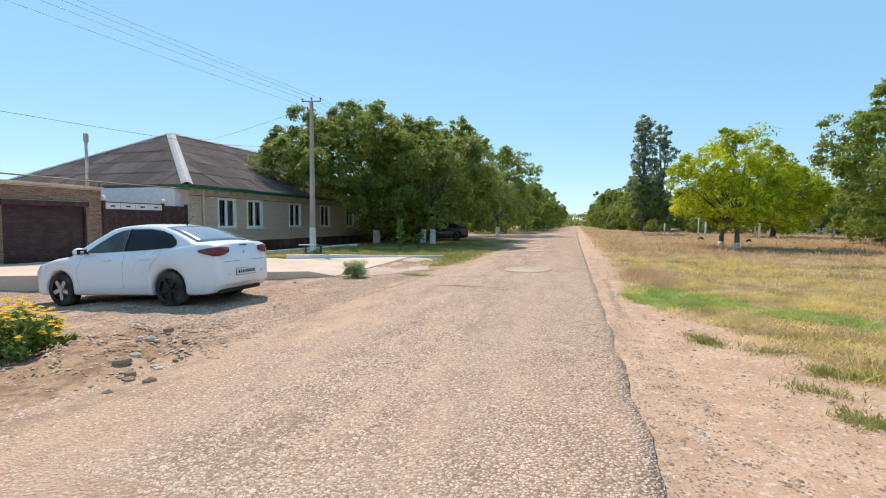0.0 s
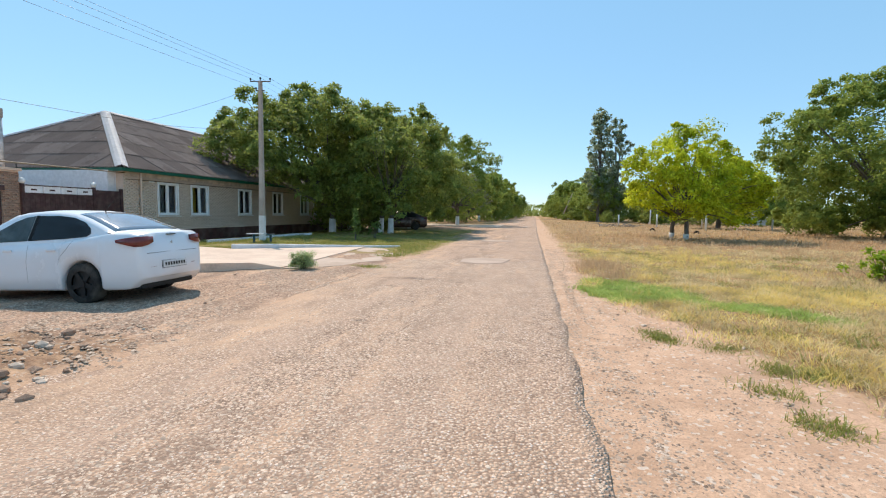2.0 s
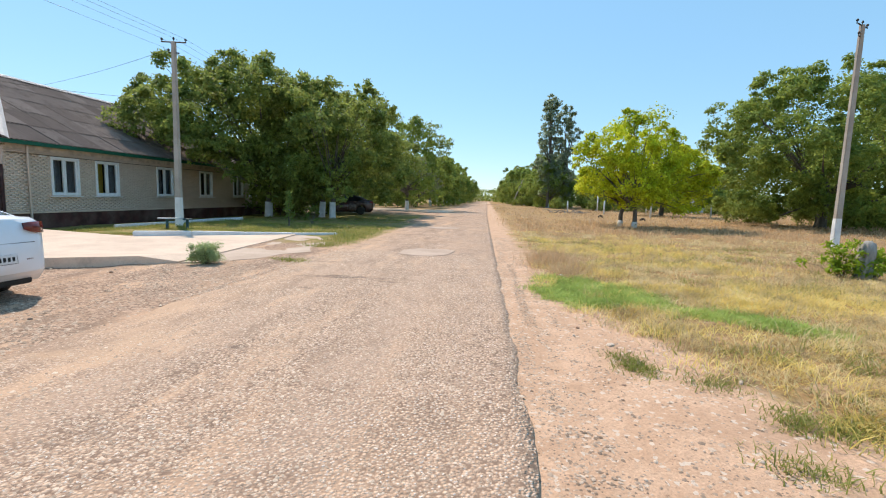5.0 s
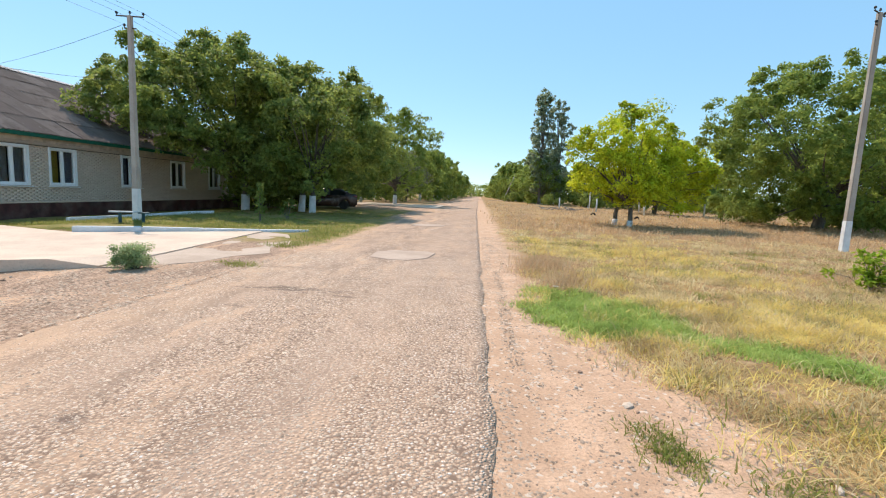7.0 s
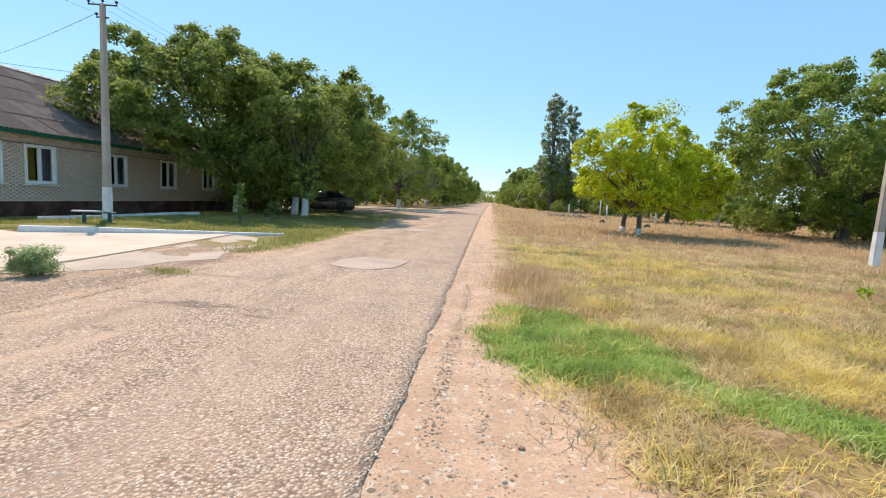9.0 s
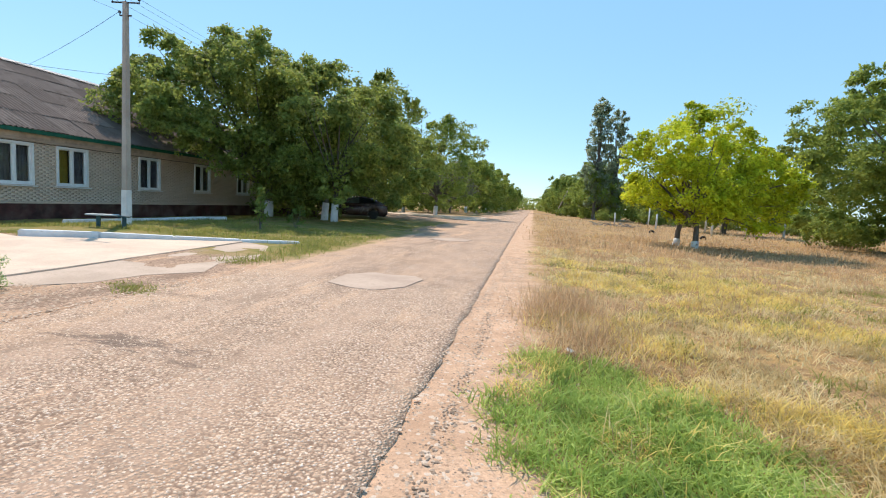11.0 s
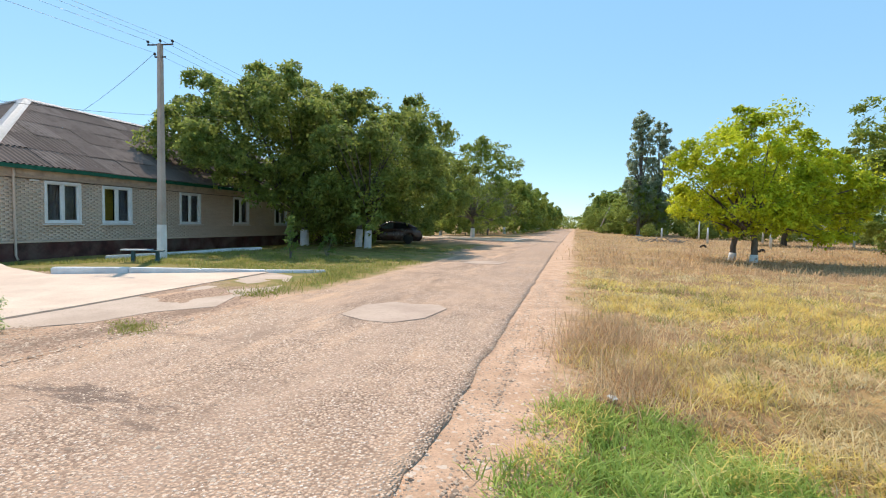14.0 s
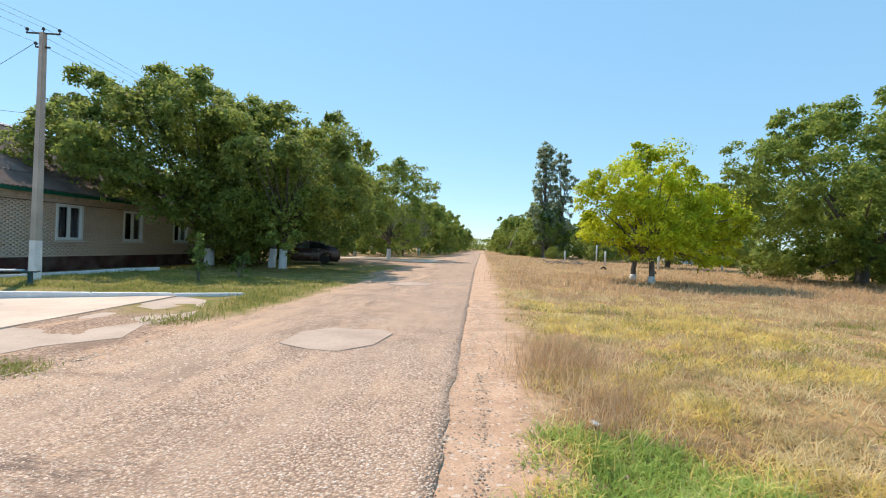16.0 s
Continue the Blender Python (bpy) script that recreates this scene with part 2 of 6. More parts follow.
def whitewash_material(name="whitewash"):
    n = Nodes(name)
    p = n.pos()
    c = n.mix(n.ramp(n.noise(p, 3, 6), 0.35, 0.7), (0.66, 0.66, 0.67), (0.82, 0.82, 0.82))
    c = n.mix(n.ramp(n.noise(p, 9, 6, 0.75), 0.60, 0.70, 0.0, 0.7), c, (0.42, 0.38, 0.34))
    return n.done(c, 0.9, 0, n.bump(n.noise(p, 40, 5), 0.4, 0.01), 0.2)


def bark_material(name="bark", a=(0.10, 0.085, 0.07), b=(0.21, 0.185, 0.16)):
    n = Nodes(name)
    p = n.pos()
    g = n.noise(p, 9, 6, 0.7, (1, 1, 0.2))
    return n.done(n.mix(n.ramp(g, 0.3, 0.7), a, b), 0.95, 0, n.bump(g, 0.8, 0.04), 0.15)


def glass_material(name, tint=(0.02, 0.025, 0.03), rough=0.04):
    """Window glass seen against a dark room: clear, glossy."""
    n = Nodes(name)
    n.b.inputs["Transmission Weight"].default_value = 1.0
    n.b.inputs["IOR"].default_value = 1.45
    return n.done(tint, rough, 0, None, 0.5)


GROUND, ASPHALT, CONCRETE, WHITEWASH, BARK = ground_material(), asphalt_material(), concrete_material(), whitewash_material(), bark_material()
POLE_CONCRETE = concrete_material("pole_concrete", (0.36, 0.31, 0.27), (0.47, 0.42, 0.37))
PATCH_CONCRETE = concrete_material("patch_concrete", (0.42, 0.31, 0.245), (0.53, 0.405, 0.325))
WALNUT = leaf_material("walnut_leaves", (0.075, 0.115, 0.03), (0.17, 0.235, 0.052), (0.36, 0.42, 0.092))
WALNUT_DEEP = leaf_material("deep_walnut_leaves", (0.075, 0.105, 0.036), (0.175, 0.225, 0.06), (0.37, 0.42, 0.10))
YELLOWISH = leaf_material("yellowing_walnut_leaves", (0.14, 0.20, 0.022), (0.44, 0.51, 0.03), (0.76, 0.77, 0.05))
POPLAR = leaf_material("poplar_leaves", (0.12, 0.16, 0.10), (0.24, 0.29, 0.18), (0.38, 0.43, 0.29))
OLIVE = leaf_material("grey_green_leaves", (0.09, 0.10, 0.065), (0.18, 0.185, 0.125), (0.30, 0.30, 0.20))
SAPLING = leaf_material("sapling_leaves", (0.08, 0.12, 0.03), (0.15, 0.21, 0.05), (0.26, 0.32, 0.09))
VINE = leaf_material("vine_leaves", (0.10, 0.17, 0.015), (0.24, 0.34, 0.03), (0.42, 0.50, 0.05))
GRASS_GREEN = leaf_material("green_grass", (0.13, 0.205, 0.04), (0.29, 0.40, 0.09), (0.53, 0.60, 0.20), 0.6, 1.7, 0.55)
GRASS_LAWN = leaf_material("lawn_grass", (0.10, 0.14, 0.025), (0.20, 0.24, 0.045), (0.36, 0.33, 0.12), 0.6)
GRASS_DRY = leaf_material("dry_grass", (0.26, 0.17, 0.08), (0.58, 0.42, 0.20), (0.86, 0.69, 0.41), 0.7, 1.7, 0.55)
GRASS_YELLOW = leaf_material("yellow_dry_grass", (0.45, 0.32, 0.08), (0.76, 0.56, 0.16), (0.90, 0.74, 0.30), 0.7, 1.7, 0.55)
GRASS_BROWN = leaf_material("brown_dry_weeds", (0.27, 0.165, 0.095), (0.47, 0.30, 0.175), (0.66, 0.47, 0.30), 0.8, 1.7, 0.55)
WEED = leaf_material("grey_green_weed", (0.16, 0.22, 0.09), (0.30, 0.38, 0.17), (0.48, 0.54, 0.29), 0.6)
PETAL = leaf_material("yellow_petals", (0.75, 0.42, 0.01), (0.85, 0.55, 0.015), (0.9, 0.66, 0.03), 0.6)


# ---- mesh helpers ----
def link(name, bm, material, parent=None, smooth=False):
    me = bpy.data.meshes.new(name)
    bm.normal_update()
    bm.to_mesh(me)
    bm.free()
    for m in (material if isinstance(material, (list, tuple)) else [material]):
        me.materials.append(m)
    if smooth:
        me.polygons.foreach_set("use_smooth", [True] * len(me.polygons))
    ob = new(name, me)
    if parent is not None:
        ob.parent = parent
    return ob


def part(name, bm, material, parent, label="", smooth=False):
    ob = link(name, bm, material, parent, smooth)
    if label:
        ob["label"] = label
    return ob


def raw(name, verts, faces, material, parent=None, smooth=False):
    """A mesh from arrays of vertices and of faces with equal corner counts."""
    me = bpy.data.meshes.new(name)
    v, f = np.asarray(verts, dtype=np.float32), np.asarray(faces, dtype=np.int32)
    k = f.shape[1]
    me.vertices.add(len(v))
    me.vertices.foreach_set("co", v.ravel())
    me.loops.add(f.size)
    me.loops.foreach_set("vertex_index", f.ravel())
    me.polygons.add(len(f))
    me.polygons.foreach_set("loop_start", np.arange(len(f), dtype=np.int32) * k)
    me.polygons.foreach_set("loop_total", np.full(len(f), k, dtype=np.int32))
    if smooth:
        me.polygons.foreach_set("use_smooth", np.ones(len(f), dtype=bool))
    me.materials.append(material)
    me.update(calc_edges=True)
    ob = new(name, me)
    if parent is not None:
        ob.parent = parent
    return ob


def box(bm, lo, hi, bevel=0.0):
    lo, hi = Vector(lo), Vector(hi)
    made = bmesh.ops.create_cube(bm, size=1, matrix=Matrix.LocRotScale((lo + hi) / 2, None, hi - lo))
    if bevel:
        edges = list({e for v in made["verts"] for e in v.link_edges})
        bmesh.ops.bevel(bm, geom=edges, offset=bevel, segments=2, affect="EDGES", profile=0.6)
    return made


def box_bm(lo, hi, bevel=0.0):
    bm = bmesh.new()
    box(bm, lo, hi, bevel)
    return bm


def tube(bm, points, radii, sides=10, cap=True):
    """A tapered tube along points."""
    rings = []
    pts = [Vector(p) for p in points]
    for i, p in enumerate(pts):
        d = (pts[min(i + 1, len(pts) - 1)] - pts[max(i - 1, 0)]).normalized()
        a = d.orthogonal().normalized() if abs(d.z) < 0.98 else Vector((1, 0, 0))
        a = (a - d * a.dot(d)).normalized()
        b = d.cross(a)
        rings.append([bm.verts.new(p + radii[i] * (math.cos(2 * math.pi * k / sides) * a + math.sin(2 * math.pi * k / sides) * b)) for k in range(sides)])
    for r, s in zip(rings, rings[1:]):
        for k in range(sides):
            bm.faces.new((r[k], r[(k + 1) % sides], s[(k + 1) % sides], s[k]))
    if cap:
        bm.faces.new(rings[0][::-1])
        bm.faces.new(rings[-1])


def prism(bm, outline, z_low, z_top):
    """An upright prism over an outline; z_low and z_top are functions of (x, y) or numbers."""
    f = lambda z, p: z(*p) if callable(z) else z
    low = [bm.verts.new((*p, f(z_low, p))) for p in outline]
    top = [bm.verts.new((*p, f(z_top, p))) for p in outline]
    k = len(outline)
    bm.faces.new(top)
    bm.faces.new(low[::-1])
    for i in range(k):
        bm.faces.new((low[i], low[(i + 1) % k], top[(i + 1) % k], top[i]))
    bmesh.ops.recalc_face_normals(bm, faces=bm.faces)


def empty(name, at, rz=0.0):
    ob = new(name)
    ob.empty_display_size = 0.2
    ob.matrix_world = pose(*at, 0, 0, rz)
    return ob


def step(e0, e1, v):
    k = min(1.0, max(0.0, (v - e0) / (e1 - e0)))
    return k * k * (3 - 2 * k)


def gz(x, y):
    """Height of the ground."""
    z = -0.28 * step(-11.5, -16.5, x) * step(95, 60, y)
    away = step(0.6, 1.4, abs(x + 1.7) - 2.2)
    z += away * (0.05 * noise.noise(Vector((x * 0.35, y * 0.35, 3.1))) + 0.022 * noise.noise(Vector((x * 1.6, y * 1.6, 0.4))))
    z -= 0.008 * step(0.1, 0.5, x) * step(3.0, 1.2, x)
    bank = math.exp(-((x + 4.6) / 0.9) ** 2 - ((y - 3.9) / 1.1) ** 2)
    z += bank * (0.10 + 0.16 * noise.noise(Vector((x * 2.3, y * 2.3, 1.7))) + 0.07 * noise.noise(Vector((x * 6, y * 6, 1.7))))
    z -= 0.05 * step(-5.0, -7.0, x) * step(11.5, 9.5, y)
    yard = step(-3.8, -4.6, x) * step(-14, -11, x) * step(12.5, 10.5, y)
    z += yard * 0.03 * noise.noise(Vector((x * 2.2 + y * 1.4, y * 1.1 - x * 0.6, 4.0)))
    verge = step(0.6, 0.8, x) * step(3.2, 2.4, x)
    z += verge * (0.022 * noise.noise(Vector((x * 3.6, y * 0.7, 2.0))) + 0.012 * noise.noise(Vector((x * 4.5, y * 4.5, 2.0))))
    z -= 0.13 * step(-6.9, -9.4, x) * step(-13.6, -11.0, x) * step(9.6, 8.2, y)
    return z


# ---- ground and road ----
def spaced(stops):
    """Coordinates with the given spacing inside each stretch: (start, end, step)."""
    out = []
    for a, b, s in stops:
        k = max(1, round((b - a) / s))
        out += [a + (b - a) * i / k for i in range(k)]
    return out + [stops[-1][1]]


gx = spaced([(-1500, -300, 300), (-300, -60, 40), (-60, -20, 4), (-20, -7, 0.5), (-7, 5, 0.16), (5, 16, 0.5), (16, 60, 4), (60, 300, 40), (300, 1500, 300)])
gy = spaced([(-400, -60, 60), (-60, -6, 6), (-6, 0, 0.5), (0, 16, 0.16), (16, 40, 0.5), (40, 100, 4), (100, 400, 30), (400, 2400, 400)])
gv = [(x, y, gz(x, y)) for y in gy for x in gx]
gf = [(j * len(gx) + i, j * len(gx) + i + 1, (j + 1) * len(gx) + i + 1, (j + 1) * len(gx) + i) for j in range(len(gy) - 1) for i in range(len(gx) - 1)]
ground = raw("ground", gv, gf, GROUND, smooth=True)
tagged(ground, "dry sandy ground with straw-coloured grass and stony dirt", "ground", kind="structure")


def road_edges(y):
    """Left and right edge of the asphalt."""
    wob = 0.05 * noise.noise(Vector((y * 1.3, 7.0, 0))) + 0.025 * noise.noise(Vector((y * 5, 2.0, 0)))
    right = 0.56 - 0.008 * min(y, 40) + wob
    left = -3.75 - 0.25 * step(14, 2, y) + 0.12 * noise.noise(Vector((y * 0.8, 1.0, 5))) + 0.05 * noise.noise(Vector((y * 4, 1.0, 5)))
    return left, right


def road_z(x, y, k):
    return 0.012 + 0.03 * (1 - (2 * k - 1) ** 2) + 0.006 * noise.noise(Vector((x * 0.9, y * 0.9, 8))) + 0.003 * noise.noise(Vector((x * 3, y * 3, 8)))


ry = spaced([(-40, 0, 2), (0, 20, 0.12), (20, 40, 0.4), (40, 100, 2), (100, 225, 10)])
rk = 34
rv, rf = [], []
for y in ry:
    a, b = road_edges(y)
    row = [(a - 0.05, y, -0.06)] + [(a + (b - a) * i / rk, y, road_z(a + (b - a) * i / rk, y, i / rk) - (0.03 if i == 0 else 0)) for i in range(rk + 1)] + [(b + 0.012, y, -0.06)]
    rv += row
wide = rk + 3
rf = [(j * wide + i, j * wide + i + 1, (j + 1) * wide + i + 1, (j + 1) * wide + i) for j in range(len(ry) - 1) for i in range(wide - 1)]
road = raw("road", rv, rf, ASPHALT, smooth=True)
tagged(road, "worn pinkish grey asphalt village road with exposed aggregate", "road", kind="structure")

# cross street far ahead
bm = bmesh.new()
prism(bm, [(-1.8, 128), (60, 128), (60, 133), (-1.8, 133)], -0.05, 0.05)
tagged(link("road_cross", bm, ASPHALT), "narrow pale side street meeting the road far ahead", "road", kind="structure")
bm = bmesh.new()
prism(bm, [(-3.6, 46), (-3.6, 58), (-9, 56), (-20, 57), (-20, 49), (-9, 48.5)], -0.3, 0.035)
tagged(link("driveway", bm, CONCRETE), "pale concrete driveway leading under the trees", "driveway", kind="structure")


# ---- forecourt slab, kerbs, patch ----
def slab_top(x, y):
    return 0.03 + 0.13 * step(-6.0, -6.5, x) * step(13.5, 10.5, y) - 0.17 * step(-13.0, -17.0, x)


bm = bmesh.new()
prism(bm, [(-5.95, 10.72), (-6.02, 12.4), (-6.45, 17.6), (-10.3, 14.85), (-12.6, 15.4), (-17.7, 17.8), (-17.7, 10.0), (-16.5, 7.3), (-12.6, 7.0), (-9.4, 8.7), (-7.5, 9.8), (-6.5, 10.38)], -0.35, slab_top)
tagged(link("concrete_apron", bm, CONCRETE), "pale concrete forecourt slab with a raised front edge", "driveway", kind="structure")
bm = bmesh.new()
prism(bm, [(-5.93, 10.74), (-6.0, 12.4), (-6.43, 17.7), (-5.5, 17.3), (-4.9, 16.2), (-4.45, 15.1), (-4.6, 14.2), (-4.2, 13.3), (-4.7, 12.6), (-4.8, 11.8), (-5.3, 11.2)], -0.1, 0.006)
tagged(link("broken_apron", bm, concrete_material("broken_concrete", (0.44, 0.335, 0.265), (0.57, 0.445, 0.36))), "broken grey concrete beside the forecourt slab", "pavement", kind="structure")


def kerb(name, a, b, width, h0, h1, material, label, pieces=4):
    """A low kerb from a to b, in a few stones."""
    a, b = Vector((*a, 0)), Vector((*b, 0))
    base = empty(name, (a + b) / 2)
    d = (b - a) / pieces
    side = Vector((-d.y, d.x, 0)).normalized() * width / 2
    for i in range(pieces):
        p, q = a + d * i + d * 0.002, a + d * (i + 1) - d * 0.002
        hp, hq = h0 + (h1 - h0) * i / pieces, h0 + (h1 - h0) * (i + 1) / pieces
        bm = bmesh.new()
        c = (a + b) / 2
        low = [bm.verts.new(v - c + Vector((0, 0, -0.4))) for v in (p - side, q - side, q + side, p + side)]
        top = [bm.verts.new(v - c + Vector((0, 0, gz(v.x, v.y) + h + random.uniform(-0.006, 0.006)))) for v, h in ((p - side, hp), (q - side, hq), (q + side, hq), (p + side, hp))]
        bm.faces.new(low[::-1]), bm.faces.new(top)
        for k in range(4):
            bm.faces.new((low[k], low[(k + 1) % 4], top[(k + 1) % 4], top[k]))
        bmesh.ops.bevel(bm, geom=[e for e in bm.edges if e.verts[0] in top or e.verts[1] in top], offset=0.02, segments=2, affect="EDGES")
        part("kerb_stone", bm, material, base)
    return tagged(base, label, "kerb", kind="structure")


kerb("kerb_1", (-10.45, 15.0), (-5.3, 18.55), 0.2, 0.19, 0.06, WHITEWASH, "whitewashed low kerb edging the lawn")
kerb("kerb_2", (-15.6, 20.2), (-12.9, 25.6), 0.2, 0.16, 0.14, WHITEWASH, "whitewashed low kerb in the trees' shade")

bm = bmesh.new()
prism(bm, [(-1.98, 13.35), (-1.5, 13.12), (-1.08, 13.1), (-0.72, 13.6), (-0.62, 14.45), (-0.85, 14.75), (-1.3, 14.62), (-1.65, 14.72), (-2.02, 14.2)], 0.0, 0.05)
bmesh.ops.bevel(bm, geom=[e for e in bm.edges if min(v.co.z for v in e.verts) > 0.05], offset=0.012, segments=2, affect="EDGES")
tagged(link("road_patch", bm, PATCH_CONCRETE), "pale concrete patch round a covered well in the road", "road patch")
bm = bmesh.new()
prism(bm, [(-2.5, 23.1), (-1.9, 22.9), (-1.2, 23.2), (-1.05, 24.3), (-1.7, 24.6), (-2.4, 24.2)], 0.0, 0.052)
tagged(link("road_patch", bm, PATCH_CONCRETE), "smaller worn concrete patch further along the road", "road patch")


# ---- house ----


def brick_material(name, a, b, mortar):
    """Pieces in running bond: tone by piece, mortar in the joints, fine grain."""
    n = Nodes(name)
    p = n.pos()
    c = n.mix(n.island(), a, b)
    c = n.mix(n.ramp(n.noise(p, 1.2, 5), 0.4, 0.75, 0.0, 0.4), c, mortar)
    return n.done(c, 0.9, 0, n.bump(n.noise(p, 60, 4), 0.3, 0.004), 0.2)


BRICK = brick_material("sand_lime_brick", (0.59, 0.465, 0.375), (0.65, 0.52, 0.425), (0.58, 0.46, 0.37))
MORTAR = concrete_material("mortar", (0.57, 0.45, 0.365), (0.64, 0.515, 0.42))
GARAGE_BRICK = brick_material("garage_brick", (0.24, 0.15, 0.11), (0.36, 0.24, 0.175), (0.28, 0.19, 0.14))
PLINTH = plain("plinth_paint", (0.085, 0.03, 0.028), 0.6, vary=0.25, scale=2, dust=0.3)
PVC = plain("white_pvc", (0.80, 0.80, 0.80), 0.35, vary=0.03)
GREEN_PAINT = plain("green_fascia_paint", (0.015, 0.12, 0.075), 0.45, vary=0.15)
BROWN_STEEL = plain("brown_painted_steel", (0.062, 0.028, 0.03), 0.45, vary=0.15, dust=0.15)
WHITE_PAINT = plain("white_paint", (0.78, 0.77, 0.78), 0.6, vary=0.05, dust=0.1)
GALV = plain("galvanised_steel", (0.50, 0.50, 0.51), 0.5, 0.2, vary=0.15)
DARK_STEEL = plain("dark_steel", (0.06, 0.055, 0.05), 0.6, 0.5, vary=0.2)
ROOM = plain("dark_room", (0.10, 0.09, 0.085), 0.9)
CURTAIN = plain("grey_curtain", (0.42, 0.42, 0.45), 0.9, vary=0.1)
YELLOW_BLIND = plain("yellow_blind", (0.70, 0.48, 0.08), 0.9, vary=0.05)
PANE = glass_material("window_glass", (0.85, 0.88, 0.90), 0.02)
PORCELAIN = plain("white_porcelain", (0.75, 0.74, 0.72), 0.25)


def slate_material(name):
    """Weathered grey-brown corrugated asbestos sheets."""
    n = Nodes(name)
    p = n.pos()
    c = n.mix(n.objrand(), (0.145, 0.11, 0.097), (0.235, 0.185, 0.165))
    c = n.mix(n.ramp(n.noise(p, 1.4, 6, 0.7), 0.45, 0.7), c, (0.13, 0.10, 0.088))
    c = n.mix(n.ramp(n.noise(p, 5, 6, 0.75), 0.6, 0.72, 0.0, 0.6), c, (0.36, 0.32, 0.28))
    return n.done(c, 0.95, 0, n.bump(n.noise(p, 30, 5), 0.4, 0.01), 0.15)


SLATE_SHEET = slate_material("weathered_slate")
FX, HY0, HY1, BACK = -17.77, 17.72, 44.0, -31.3
EAVE_Z, RIDGE_Z, GROUND_Z = 3.12, 6.85, -0.6
RX, RY0, RY1 = -24.55, 23.2, 38.5
openings = [(19.6, 20.86), (21.77, 23.05), (25.68, 26.96), (29.4, 30.68), (33.2, 34.45), (35.4, 36.6)]
WZ0, WZ1 = 1.08, 2.62


def wall_with_holes(bm, x0, x1, y0, y1, z0, z1, holes):
    """A wall along y, of thickness x0..x1, with holes (ya, yb, za, zb) through it."""
    ys = sorted({y0, y1, *(h[0] for h in holes), *(h[1] for h in holes)})
    zs = sorted({z0, z1, *(h[2] for h in holes), *(h[3] for h in holes)})
    for ya, yb in zip(ys, ys[1:]):
        run = None
        for za, zb in zip(zs, zs[1:]):
            hole = any(h[0] <= ya and yb <= h[1] and h[2] <= za and zb <= h[3] for h in holes)
            if not hole:
                box(bm, (x0, ya, za), (x1, yb, zb))
    bmesh.ops.remove_doubles(bm, verts=bm.verts, dist=0.0005)


house = empty("house", (FX, 28.0, -0.3))
H0 = house.matrix_world.inverted()


def house_part(name, bm, material, label="", parent=None, smooth=False):
    bm.transform(H0)
    return part(name, bm, material, parent or house, label, smooth)


bm = bmesh.new()
holes = [(a, b, WZ0, WZ1) for a, b in openings]
wall_with_holes(bm, FX - 0.36, FX - 0.003, HY0, HY1, GROUND_Z, EAVE_Z + 0.05, holes)
house_part("wall_front", bm, MORTAR, "beige sand-lime brick wall")
bm = bmesh.new()
box(bm, (BACK, HY0, GROUND_Z), (FX - 0.36, HY0 + 0.36, EAVE_Z + 0.05))
house_part("wall_side", bm, WHITE_PAINT, "white painted side wall")
bm = bmesh.new()
box(bm, (BACK, HY0 + 0.36, GROUND_Z), (BACK + 0.36, HY1, EAVE_Z))
house_part("wall_back", bm, MORTAR)
bm = bmesh.new()
box(bm, (BACK + 0.36, HY1 - 0.36, GROUND_Z), (FX - 0.36, HY1, EAVE_Z))
house_part("wall_far", bm, MORTAR)
bm = bmesh.new()
box(bm, (BACK + 0.36, HY0 + 0.36, EAVE_Z - 0.1), (FX - 0.36, HY1 - 0.36, EAVE_Z))
house_part("ceiling", bm, ROOM)
bm = bmesh.new()
box(bm, (FX - 3.4, HY0 + 0.36, 0.2), (FX - 3.3, HY1 - 0.36, EAVE_Z - 0.1))
house_part("inner_wall", bm, ROOM)
bm = bmesh.new()
box(bm, (FX, HY0 - 0.05, GROUND_Z), (FX + 0.09, HY1, 0.34), 0.01)
house_part("plinth", bm, PLINTH, "dark red-brown painted plinth")
bm = bmesh.new()
box(bm, (FX, HY0 - 0.06, 0.342), (FX + 0.13, 28.4, 0.40), 0.01)
house_part("ledge", bm, CONCRETE)
bm = bmesh.new()
box(bm, (FX, HY0, 2.80), (FX + 0.05, HY1, 3.10), 0.008)
house_part("frieze", bm, plain("frieze_brick", (0.57, 0.465, 0.38), 0.9, vary=0.15, scale=3), "projecting brick frieze under the eaves")

# bricks of the near stretch of the front, one piece each; the rest joined
def brick_rows(y0, y1, z0, z1, holes, lx=0.25, lz=0.075, gap=0.005):
    out, r, z = [], 0, z0
    while z + lz <= z1 + 0.001:
        y = y0 - (lx / 2 if r % 2 else 0)
        while y < y1:
            a, b = max(y, y0), min(y + lx - gap, y1)
            if b - a > 0.03:
                cuts = [(a, b)]
                for h in holes:
                    if h[2] < z + lz and z < h[3]:
                        cuts = [c for s, e in cuts for c in ((s, min(e, h[0])), (max(s, h[1]), e)) if c[1] - c[0] > 0.03]
                out += [(s, e, z, z + lz - gap) for s, e in cuts]
            y += lx
        z += lz
        r += 1
    return out


def lined_bricks(bricks, x0, x1):
    v, f = [], []
    for a, b, c, d in bricks:
        k = len(v)
        j = random.uniform(-0.001, 0.0015)
        v += [(x, y, z) for x in (x0, x1 + j) for y in (a, b) for z in (c, d)]
        f += [(k + 4, k + 6, k + 7, k + 5), (k, k + 1, k + 3, k + 2), (k, k + 4, k + 5, k + 1), (k + 2, k + 3, k + 7, k + 6), (k, k + 2, k + 6, k + 4), (k + 1, k + 5, k + 7, k + 3)]
    return v, f


